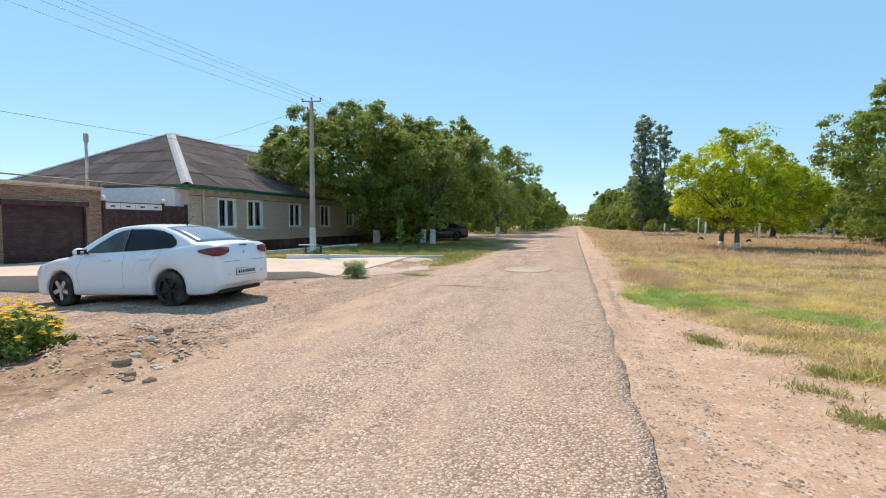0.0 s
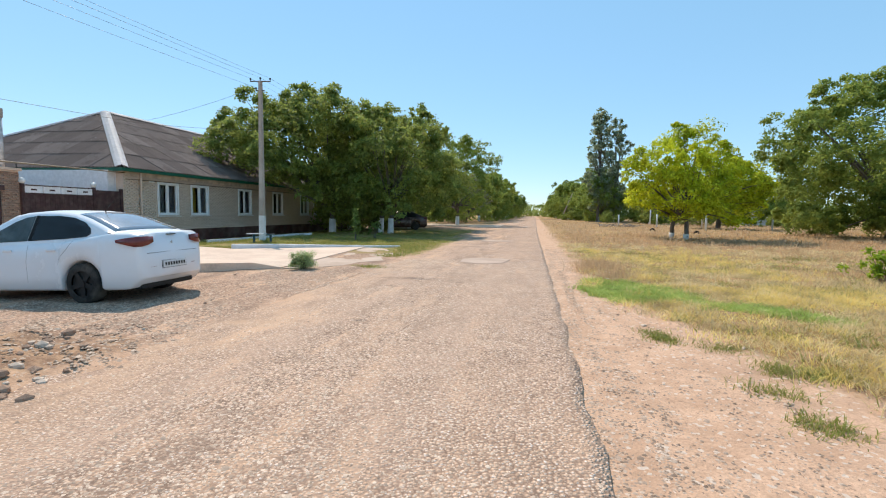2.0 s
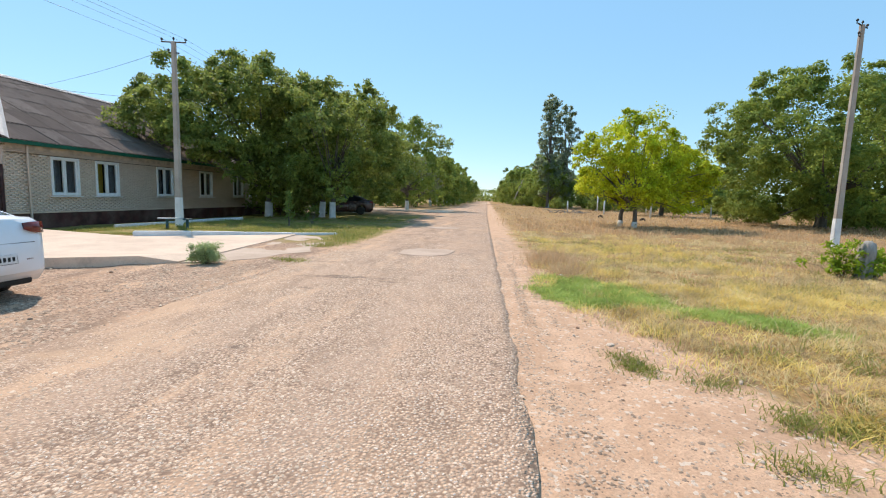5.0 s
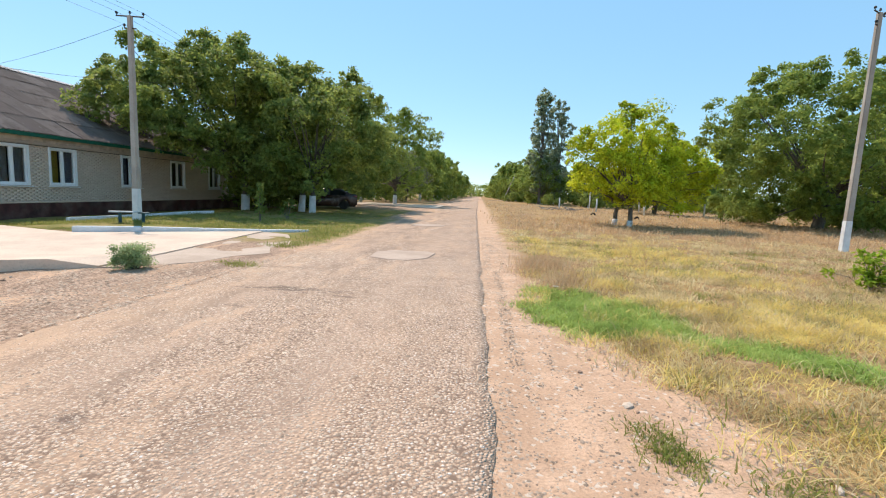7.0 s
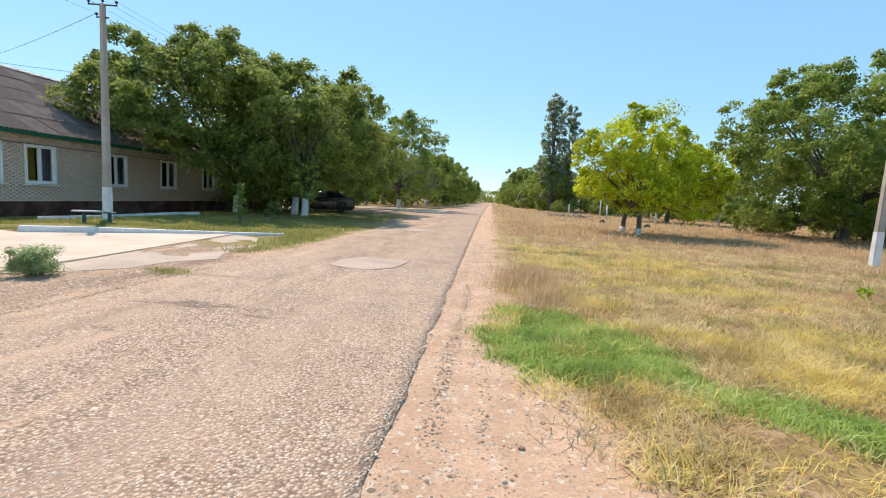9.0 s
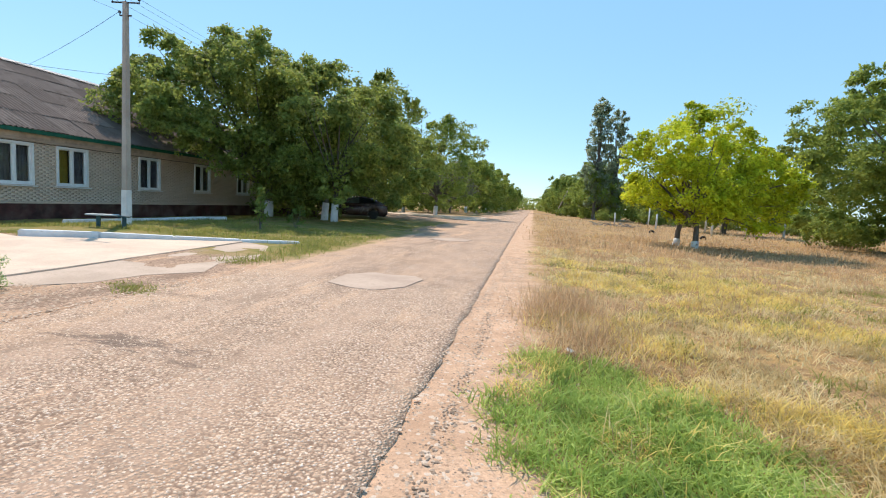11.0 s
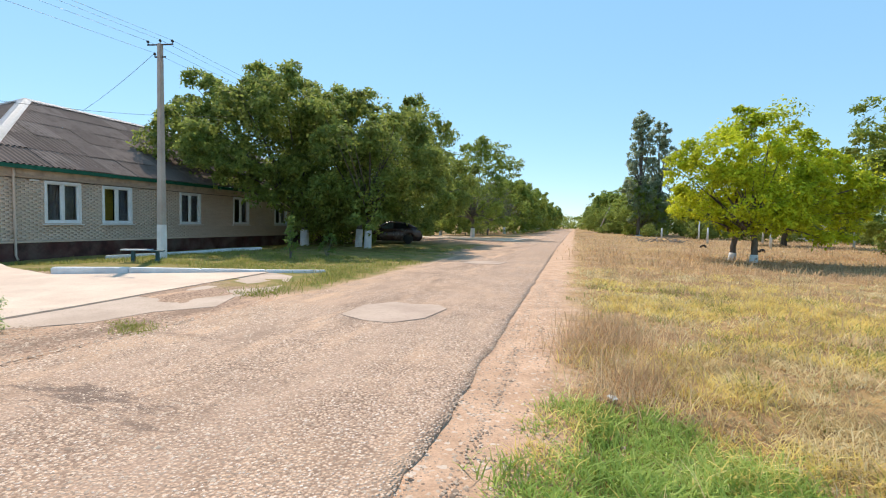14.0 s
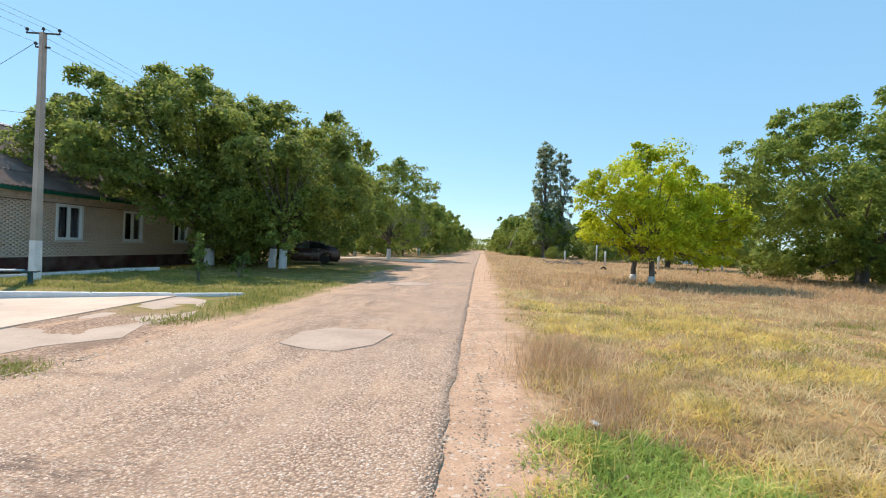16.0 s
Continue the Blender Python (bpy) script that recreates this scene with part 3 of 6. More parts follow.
# windows: white frame, two sashes, panes, sill, curtains
def window(name, y0, y1, blind=None, grey=True):
    w = empty(name, (FX, (y0 + y1) / 2, WZ0))
    inv = w.matrix_world.inverted()

    def wp(n, lo, hi, m, bev=0.0, parent=None, label=""):
        b = box_bm(lo, hi, bev)
        b.transform(inv)
        return part(n, b, m, parent or w, label)

    xo, xi = FX + 0.05, FX - 0.13
    t = 0.06
    bm = bmesh.new()
    for lo, hi in (((xi, y0 - 0.03, WZ0 - 0.03), (xo, y0 + t, WZ1 + 0.03)), ((xi, y1 - t, WZ0 - 0.03), (xo, y1 + 0.03, WZ1 + 0.03)),
                   ((xi, y0 + t, WZ0 - 0.03), (xo, y1 - t, WZ0 + t)), ((xi, y0 + t, WZ1 - t), (xo, y1 - t, WZ1 + 0.03))):
        box(bm, lo, hi, 0.008)
    bm.transform(inv)
    part("window_frame", bm, PVC, w, "white plastic frame")
    mid = (y0 + y1) / 2
    for a, b in ((y0 + t, mid - 0.035), (mid + 0.035, y1 - t)):
        bm = bmesh.new()
        s = 0.042
        for lo, hi in (((FX - 0.1, a, WZ0 + t), (FX - 0.02, a + s, WZ1 - t)), ((FX - 0.1, b - s, WZ0 + t), (FX - 0.02, b, WZ1 - t)),
                       ((FX - 0.1, a + s, WZ0 + t), (FX - 0.02, b - s, WZ0 + t + s)), ((FX - 0.1, a + s, WZ1 - t - s), (FX - 0.02, b - s, WZ1 - t))):
            box(bm, lo, hi, 0.006)
        bm.transform(inv)
        sash = part("sash", bm, PVC, w)
        pane = wp("pane", (FX - 0.07, a + s, WZ0 + t + s), (FX - 0.06, b - s, WZ1 - t - s), PANE, 0, sash)
        pane.visible_shadow = False
    wp("mullion", (FX - 0.11, mid - 0.034, WZ0 + t), (FX - 0.005, mid + 0.034, WZ1 - t), PVC, 0.006)
    wp("window_sill", (FX - 0.02, y0 - 0.1, WZ0 - 0.085), (FX + 0.12, y1 + 0.1, WZ0 - 0.052), PVC, 0.008)
    # curtains: folded cloth behind the glass
    spans = [(y0 + 0.05, mid, blind or CURTAIN), (mid + 0.25, y1 - 0.02, CURTAIN)] if grey or blind else [(y0 + 0.05, y0 + 0.3, CURTAIN), (y1 - 0.3, y1 - 0.05, CURTAIN)]
    for a, b, m in spans:
        bm = bmesh.new()
        k = 14
        depth = 0.004 if m is YELLOW_BLIND else 0.03
        cols = [(FX - 0.26 + depth * math.sin(i * 2.4), a + (b - a) * i / k) for i in range(k + 1)]
        lo = [bm.verts.new((x, y, WZ0 - 0.1)) for x, y in cols]
        hi = [bm.verts.new((x, y, WZ1 + 0.1)) for x, y in cols]
        for i in range(k):
            bm.faces.new((lo[i], lo[i + 1], hi[i + 1], hi[i]))
        bmesh.ops.solidify(bm, geom=bm.faces[:], thickness=0.006)
        bm.transform(inv)
        part("blind" if m is YELLOW_BLIND else "curtain", bm, m, w, "plain yellow blind" if m is YELLOW_BLIND else "")
    return tagged(w, "white plastic double window with a yellow blind" if blind else "white plastic double window with grey curtains", "window", "windows of the house", "structure")


for i, (a, b) in enumerate(openings):
    window("window_%d" % (i + 1), a, b, YELLOW_BLIND if i == 1 else None, i < 3)


# hipped roof of corrugated sheets: each slope carries real waves and overlapping courses
def roof_slope(corner_a, corner_b, ridge_a, ridge_b, name, label="", wave=0.19, amp=0.026, courses=5):
    """A slope between eave corners a, b and ridge points a, b; waves run from eave to ridge."""
    A, B, C, D = Vector(corner_a), Vector(corner_b), Vector(ridge_b), Vector(ridge_a)
    along = (B - A).normalized()
    up = (D - A) - along * (D - A).dot(along)
    height = up.length
    up = up / height
    nrm = along.cross(up).normalized()
    if nrm.z < 0:
        nrm = -nrm
    length = (B - A).length
    da, db = (D - A).dot(along), length - (C - A).dot(along)
    du = wave / 6
    for ci in range(courses):
        v0, v1 = height * ci / courses, height * (ci + 1) / courses + (0.08 if ci < courses - 1 else 0)
        s0, s1 = da * v0 / height, length - db * v0 / height
        u = s0
        sheet = 6 * 6
        cols = int((s1 - s0) / du)
        i = 0
        while i < cols:
            n_here = min(sheet, cols - i)
            v, f = [], []
            rows = 3
            lift, skew = random.uniform(0, 0.014), random.uniform(-0.012, 0.012)
            for k in range(n_here + 1):
                uu = s0 + (i + k) * du
                for r in range(rows):
                    vv = v0 + (v1 - v0) * r / (rows - 1)
                    lo, hi = da * vv / height, length - db * vv / height
                    uc = min(max(uu, lo), hi)
                    h = amp * math.cos(2 * math.pi * uc / wave) + 0.022 * (1 - r / (rows - 1)) + lift + skew * k / n_here
                    v.append(A + along * uc + up * (vv - 0.02) + nrm * (h + 0.02))
            for k in range(n_here):
                for r in range(rows - 1):
                    q = k * rows + r
                    f.append((q, q + rows, q + rows + 1, q + 1))
            i += n_here
            if n_here > 1:
                ob = raw(name, [H0 @ p for p in v], f, SLATE_SHEET, house, True)
                if label:
                    ob["label"] = label


O = 0.32
ea, eb = (FX + O, HY0 - O, EAVE_Z), (FX + O, HY1 + O, EAVE_Z)
ec, ed = (BACK - O, HY1 + O, EAVE_Z), (BACK - O, HY0 - O, EAVE_Z)
ra, rb = (RX, RY0, RIDGE_Z), (RX, RY1, RIDGE_Z)
roof_slope(ea, eb, ra, rb, "roof_sheet")
roof_slope(ed, ea, ra, ra, "roof_sheet")
roof_slope(eb, ec, rb, rb, "roof_sheet")
roof_slope(ec, ed, rb, ra, "roof_sheet")
for p, q, r in ((ra, rb, 0.25), (ea, ra, 0.25), (eb, rb, 0.2), (ed, ra, 0.17)):
    p, q = Vector(p) + Vector((0, 0, 0.09)), Vector(q) + Vector((0, 0, 0.09))
    bm = bmesh.new()
    d = (q - p).normalized()
    side = d.cross(Vector((0, 0, 1))).normalized()
    upw = side.cross(d)
    prof = [(-r, -0.08), (-r * 0.55, 0.0), (0, 0.045), (r * 0.55, 0.0), (r, -0.08)]
    rows = [[bm.verts.new(c + side * a + upw * b) for a, b in prof] for c in (p, q)]
    for i in range(4):
        bm.faces.new((rows[0][i], rows[0][i + 1], rows[1][i + 1], rows[1][i]))
    bmesh.ops.solidify(bm, geom=bm.faces[:], thickness=0.02)
    house_part("ridge_cap", bm, WHITE_PAINT, "white sheet-metal ridge cap")
for a, b in ((ea, eb), (ed, ea)):
    a, b = Vector(a), Vector(b)
    bm = bmesh.new()
    horizontal = abs((b - a).x) > 1
    lo = Vector((min(a.x, b.x) - 0.0, min(a.y, b.y), EAVE_Z - 0.14))
    hi = Vector((max(a.x, b.x) + (0.0 if horizontal else 0.03), max(a.y, b.y) + (0.03 if horizontal else 0), EAVE_Z + 0.01))
    box(bm, lo, hi, 0.006)
    house_part("fascia", bm, GREEN_PAINT, "green painted eaves board")
bm = bmesh.new()
box(bm, (FX - 0.05, HY0 - 0.3, EAVE_Z - 0.06), (FX + O - 0.005, HY1 + 0.3, EAVE_Z - 0.035))
house_part("soffit", bm, plain("soffit_boards", (0.30, 0.24, 0.18), 0.8, vary=0.2))
tagged(house, "long beige brick house with a hipped corrugated roof", "house")

# thin gas pipe and cable runs on the front, address plate
for z, r, m in ((2.72, 0.022, MORTAR), (2.66, 0.012, DARK_STEEL)):
    bm = bmesh.new()
    tube(bm, [(FX + 0.06, 17.8 + i, z + (0.01 if i % 2 else 0)) for i in range(21)], [r] * 21, 6)
    house_part("wall_pipe", bm, m)
bm = box_bm((FX + 0.002, 19.1, 2.60), (FX + 0.02, 19.42, 2.68), 0.004)
house_part("address_plate", bm, PVC, "small white address plate")
bm = bmesh.new()
tube(bm, [(FX + 0.14, 18.55, 3.0), (FX + 0.12, 18.55, 2.7), (FX + 0.12, 18.55, -0.1), (FX + 0.25, 18.55, -0.25)], [0.045] * 4, 8)
house_part("downpipe", bm, BRICK, "beige painted downpipe", smooth=True)

# ---- yard gate, white wall behind it, garage ----
gate = empty("yard_gate", (FX, 15.6, -0.25))
GI = gate.matrix_world.inverted()


def gp(n, lo, hi, m, bev=0.006, parent=None, label=""):
    b = box_bm(lo, hi, bev)
    b.transform(GI)
    return part(n, b, m, parent or gate, label)


for y in (13.66, 16.34, 17.60):
    gp("post", (FX - 0.06, y - 0.05, -0.4), (FX + 0.06, y + 0.05, 2.2), BROWN_STEEL)
    if y < 17:
        bm = bmesh.new()
        bmesh.ops.create_uvsphere(bm, u_segments=14, v_segments=10, radius=0.11)
        bm.transform(GI @ Matrix.Translation((FX, y, 2.3)))
        part("lamp_globe", bm, PORCELAIN, gate, "white glass globe lamp", True)
y = 13.72
while y < 16.2:
    gp("gate_panel", (FX - 0.02, y, -0.2), (FX + 0.02, y + 0.17, 1.85), BROWN_STEEL)
    y += 0.175
for i in range(4):
    a = 13.74 + i * 0.645
    gp("white_panel", (FX - 0.015, a, 1.88), (FX + 0.015, a + 0.60, 2.13), WHITE_PAINT, 0.006, None, "white panel with a dark emblem")
    gp("emblem", (FX + 0.016, a + 0.2, 1.97), (FX + 0.022, a + 0.4, 2.03), BROWN_STEEL, 0.002)
gp("top_rail", (FX - 0.03, 13.72, 2.131), (FX + 0.03, 16.28, 2.17), BROWN_STEEL)
gp("mid_rail", (FX - 0.03, 13.72, 1.851), (FX + 0.03, 16.28, 1.879), BROWN_STEEL)
gp("wicket_door", (FX - 0.025, 16.42, -0.2), (FX + 0.025, 17.52, 2.1), BROWN_STEEL, 0.01)
gp("wicket_handle", (FX + 0.026, 16.5, 0.85), (FX + 0.07, 16.53, 1.0), DARK_STEEL)
tagged(gate, "dark brown steel yard gate with white upper panels", "gate")
bm = bmesh.new()
box(bm, (-27, 17.35, -0.6), (FX - 0.4, 17.70, 3.02))
tagged(link("wall_yard", bm, WHITE_PAINT), "white rendered annex wall behind the gate", "wall", kind="structure")
bm = bmesh.new()
box(bm, (-24.3, 9.0, -0.6), (-24.0, 17.34, 2.95))
tagged(link("wall_yard_back", bm, WHITE_PAINT), "white rendered wall at the back of the yard", "wall", kind="structure")

garage = empty("garage", (FX, 11.0, -0.25))
GA = garage.matrix_world.inverted()


def ap(n, bm, m, label="", parent=None):
    bm.transform(GA)
    return part(n, bm, m, parent or garage, label)


bm = bmesh.new()
wall_with_holes(bm, FX - 0.3, FX - 0.005, 6.0, 13.58, -0.6, 2.62, [(10.35, 13.02, -0.6, 2.06)])
ap("wall_front", bm, MORTAR)
v, f = lined_bricks(brick_rows(6.0, 13.58, -0.35, 2.62, [(10.35, 13.02, -0.6, 2.06)]), FX - 0.012, FX)
raw("bricks", [GA @ Vector(p) for p in v], f, GARAGE_BRICK, garage)["kind"] = "stuff"
for lo, hi in (((-23.9, 6.0, -0.6), (FX - 0.3, 6.3, 2.62)), ((-23.9, 13.3, -0.6), (FX - 0.3, 13.58, 2.62)), ((-24.2, 6.0, -0.6), (-23.9, 13.58, 2.62))):
    ap("wall", box_bm(lo, hi), GARAGE_BRICK)
ap("roof_slab", box_bm((-24.3, 5.9, 2.622), (FX + 0.08, 13.64, 2.72), 0.015), CONCRETE, "flat concrete roof slab")
z = -0.25
while z < 2.05:
    b = box_bm((FX - 0.14, 10.36, z), (FX - 0.11, 13.01, min(z + 0.075, 2.06)), 0.012)
    ap("shutter_slat", b, BROWN_STEEL)
    z += 0.08
ap("shutter_box", box_bm((FX - 0.10, 10.30, 1.92), (FX + 0.10, 13.06, 2.10), 0.02), BROWN_STEEL, "brown roller shutter box")
for y in (10.36, 12.95):
    ap("guide_rail", box_bm((FX - 0.10, y, -0.3), (FX - 0.02, y + 0.06, 1.915), 0.006), BROWN_STEEL)
tagged(garage, "brown brick garage with a dark roller shutter", "garage")

bm = bmesh.new()
tube(bm, [(FX - 0.4, 13.38, 2.72), (FX - 0.4, 13.38, 4.45)], [0.055, 0.055], 12)
mast = link("vent_pipe", bm, GALV, smooth=True)
bm = bmesh.new()
tube(bm, [(FX - 0.4, 13.38, 4.451), (FX - 0.4, 13.38, 4.75)], [0.085, 0.085], 12)
part("cap", bm, POLE_CONCRETE, mast)
tagged(mast, "grey steel flue pipe on the garage roof", "flue pipe")
bm = bmesh.new()
tube(bm, [(FX + 0.1, -8, 2.95), (FX + 0.1, 6, 2.93), (FX + 0.1, 13.5, 2.90), (FX + 0.08, 17.75, 2.93)], [0.026] * 4, 8)
gas = link("gas_pipe", bm, plain("yellow_brown_pipe", (0.30, 0.22, 0.14), 0.5, vary=0.1), smooth=True)
for y in (6.5, 13.45):
    bm = bmesh.new()
    tube(bm, [(FX + 0.1, y, 2.71), (FX + 0.1, y, 2.87)], [0.02, 0.02], 6)
    part("support", bm, DARK_STEEL, gas)
tagged(gas, "thin ochre gas pipe run above garage and gate", "pipe")
wall_close = bmesh.new()
box(wall_close, (FX - 0.3, -30, -0.6), (FX, 5.98, 1.9))
tagged(link("wall_fence", wall_close, GARAGE_BRICK), "plain brick yard wall", "wall", kind="structure")


# ---- utility poles, wires ----
def utility_pole(x, y, height, arm_dir, lean=0.0, collar=1.15):
    base_z = gz(x, y)
    pole = empty("utility_pole", (x, y, base_z))
    m = bmesh.new()
    w0, w1 = 0.115, 0.075
    a, b = m, None
    rings = []
    for z, w in ((collar, w0 - 0.005), (height, w1)):
        rings.append([m.verts.new((sx * w, sy * w * 0.9, z)) for sx, sy in ((-1, -1), (1, -1), (1, 1), (-1, 1))])
    m.faces.new(rings[1])
    for k in range(4):
        m.faces.new((rings[0][k], rings[0][(k + 1) % 4], rings[1][(k + 1) % 4], rings[1][k]))
    bmesh.ops.bevel(m, geom=[e for e in m.edges if abs(e.verts[0].co.z - e.verts[1].co.z) > 1], offset=0.02, segments=2, affect="EDGES")
    part("shaft", m, POLE_CONCRETE, pole, "tapered concrete shaft")
    m = bmesh.new()
    rings = [[m.verts.new((sx * w, sy * w * 0.9, z)) for sx, sy in ((-1, -1), (1, -1), (1, 1), (-1, 1))] for z, w in ((-0.4, w0 + 0.012), (collar, w0 + 0.002))]
    m.faces.new(rings[1])
    for k in range(4):
        m.faces.new((rings[0][k], rings[0][(k + 1) % 4], rings[1][(k + 1) % 4], rings[1][k]))
    bmesh.ops.bevel(m, geom=[e for e in m.edges if abs(e.verts[0].co.z - e.verts[1].co.z) > 1], offset=0.02, segments=2, affect="EDGES")
    part("whitewashed_foot", m, WHITEWASH, pole, "whitewashed foot")
    ax = Vector((math.cos(arm_dir), math.sin(arm_dir), 0))
    tips = []
    for z, half, pins in ((height - 0.02, 0.47, (-0.45, 0.45)), (height - 0.42, 0.2, (-0.2,))):
        m = bmesh.new()
        tube(m, [ax * -half + Vector((0, 0, z)), ax * half + Vector((0, 0, z))], [0.025, 0.025], 6)
        arm = part("cross_arm", m, DARK_STEEL, pole, "dark steel cross-arm")
        for s in pins:
            m = bmesh.new()
            c = ax * s + Vector((0, 0, z))
            tube(m, [c, c + Vector((0, 0, 0.06)), c + Vector((0, 0, 0.07)), c + Vector((0, 0, 0.12)), c + Vector((0, 0, 0.15))], [0.012, 0.012, 0.04, 0.045, 0.02], 8)
            part("insulator", m, DARK_STEEL, arm)
            tips.append(Vector((x, y, base_z)) + c + Vector((0, 0, 0.13)))
    m = bmesh.new()
    c = Vector((0, 0, height))
    tube(m, [c, c + Vector((0, 0, 0.07)), c + Vector((0, 0, 0.08)), c + Vector((0, 0, 0.16))], [0.012, 0.012, 0.045, 0.02], 8)
    part("insulator", m, DARK_STEEL, pole)
    tips.append(Vector((x, y, base_z)) + c + Vector((0, 0, 0.14)))
    tagged(pole, "tapered concrete utility pole with a whitewashed foot", "utility pole", "utility poles")
    return pole, tips


def wire(a, b, sag, r=0.0045, label="sagging overhead power line"):
    a, b = Vector(a), Vector(b)
    bm = bmesh.new()
    k = 20
    tube(bm, [a.lerp(b, i / k) - Vector((0, 0, 4 * sag * (i / k) * (1 - i / k))) for i in range(k + 1)], [r] * (k + 1), 5)
    return tagged(link("power_line", bm, DARK_STEEL, smooth=True), label, "cable", "overhead lines")


pole_a, tips_a = utility_pole(-12.16, 19.53, 7.15, radians(8))
pole_b, tips_b = utility_pole(13.9, 21.52, 8.4, radians(35))
for tip in tips_a:
    wire(tip, (tip.x - 1.2, -26, 7.1 + tip.z - 7.15), 0.5)
    wire(tip, (tip.x + 0.5, 62, 7.1 + tip.z - 7.15), 0.6)
wire(tips_a[2], (-23.6, 25.2, 6.8), 0.1, 0.007, "service cable from the pole to the house")
wire((FX + 0.2, 18.2, 4.6 + 0.6), (-30, -12, 7.6), 0.5, 0.009, "service cable sagging across the yard")
wire((FX + 0.2, 18.2, 5.2), (-13.4, 25.5, 6.2), 0.2, 0.007, "service cable sagging past the trees")


# ---- trees ----
def leaf_cloud(centres, radii, per, size, rng, droop=0.25, flat=0.6):
    """Arrays of folded leaves gathered in clumps."""
    n = len(centres) * per
    c = np.repeat(np.asarray(centres), per, axis=0)
    rad = np.repeat(np.asarray(radii), per)[:, None]
    d = rng.normal(size=(n, 3))
    d /= np.linalg.norm(d, axis=1)[:, None]
    d[:, 2] = np.where(rng.uniform(size=n) < 0.7, np.abs(d[:, 2]), d[:, 2])
    pos = c + d * rad * rng.uniform(0.15, 1.0, (n, 1)) ** 0.45 * np.array([1, 1, flat])
    face = d * 0.7 + np.array([0, 0, 0.5]) + rng.normal(scale=0.55, size=(n, 3))
    face /= np.linalg.norm(face, axis=1)[:, None]
    axis = np.cross(face, rng.normal(size=(n, 3))) + np.array([0, 0, -droop])
    axis /= np.linalg.norm(axis, axis=1)[:, None] + 1e-6
    side = np.cross(axis, face)
    side /= np.linalg.norm(side, axis=1)[:, None] + 1e-6
    s = size * rng.uniform(0.6, 1.3, (n, 1))
    nrm = np.cross(axis, side)
    a, b = pos, pos + axis * s
    m1 = pos + axis * s * 0.45 + side * s * 0.27 + nrm * s * 0.06
    m2 = pos + axis * s * 0.45 - side * s * 0.27 + nrm * s * 0.06
    v = np.stack([a, m1, b, m2], axis=1).reshape(-1, 3)
    f = np.arange(n * 4).reshape(n, 4)
    return v, f


def crown_clumps(blobs, count, rng, z_min, spread):
    """Clump centres: boughs on the skin of the lobes (x, y, z, rx, ry, rz), each with several clumps, and a loose core."""
    out, size = [], []
    vol = np.array([b[3] * b[4] * b[5] for b in blobs]) ** 0.75
    vol /= vol.sum()
    core = count // 6
    tries = 0
    while len(out) < count and tries < count * 20:
        tries += 1
        k = rng.choice(len(blobs), p=vol)
        b = np.array(blobs[k])
        d = rng.normal(size=3)
        d /= np.linalg.norm(d)
        if len(out) < core:
            p = b[:3] + d * b[3:] * rng.uniform(0.0, 0.62)
            if p[2] > z_min:
                out.append(p)
                size.append(spread[1] * rng.uniform(0.8, 1.1))
            continue
        r = rng.uniform(0.72, 0.98) + 0.2 * noise.noise(Vector(d * 2.0) + Vector((k * 3.1, 0, 0)))
        p = b[:3] + d * r * b[3:]
        deep = max(np.sum(((p - np.array(c[:3])) / np.array(c[3:])) ** 2) < 0.5 for c in blobs)
        if p[2] < z_min or deep and rng.uniform() < 0.8:
            continue
        bough = rng.uniform(*spread) * 0.82
        for q in range(rng.integers(4, 9)):
            e = rng.normal(size=3) + d * 0.6 + np.array([0, 0, 0.35])
            e /= np.linalg.norm(e)
            far = rng.uniform(0.55, 1.0) * (1.35 if rng.uniform() < 0.12 else 1.0)
            c = p + e * bough * far * np.array([1, 1, 0.95])
            if c[2] > z_min:
                out.append(c)
                size.append(bough * rng.uniform(0.34, 0.6))
    return out[:count], np.array(size[:count])


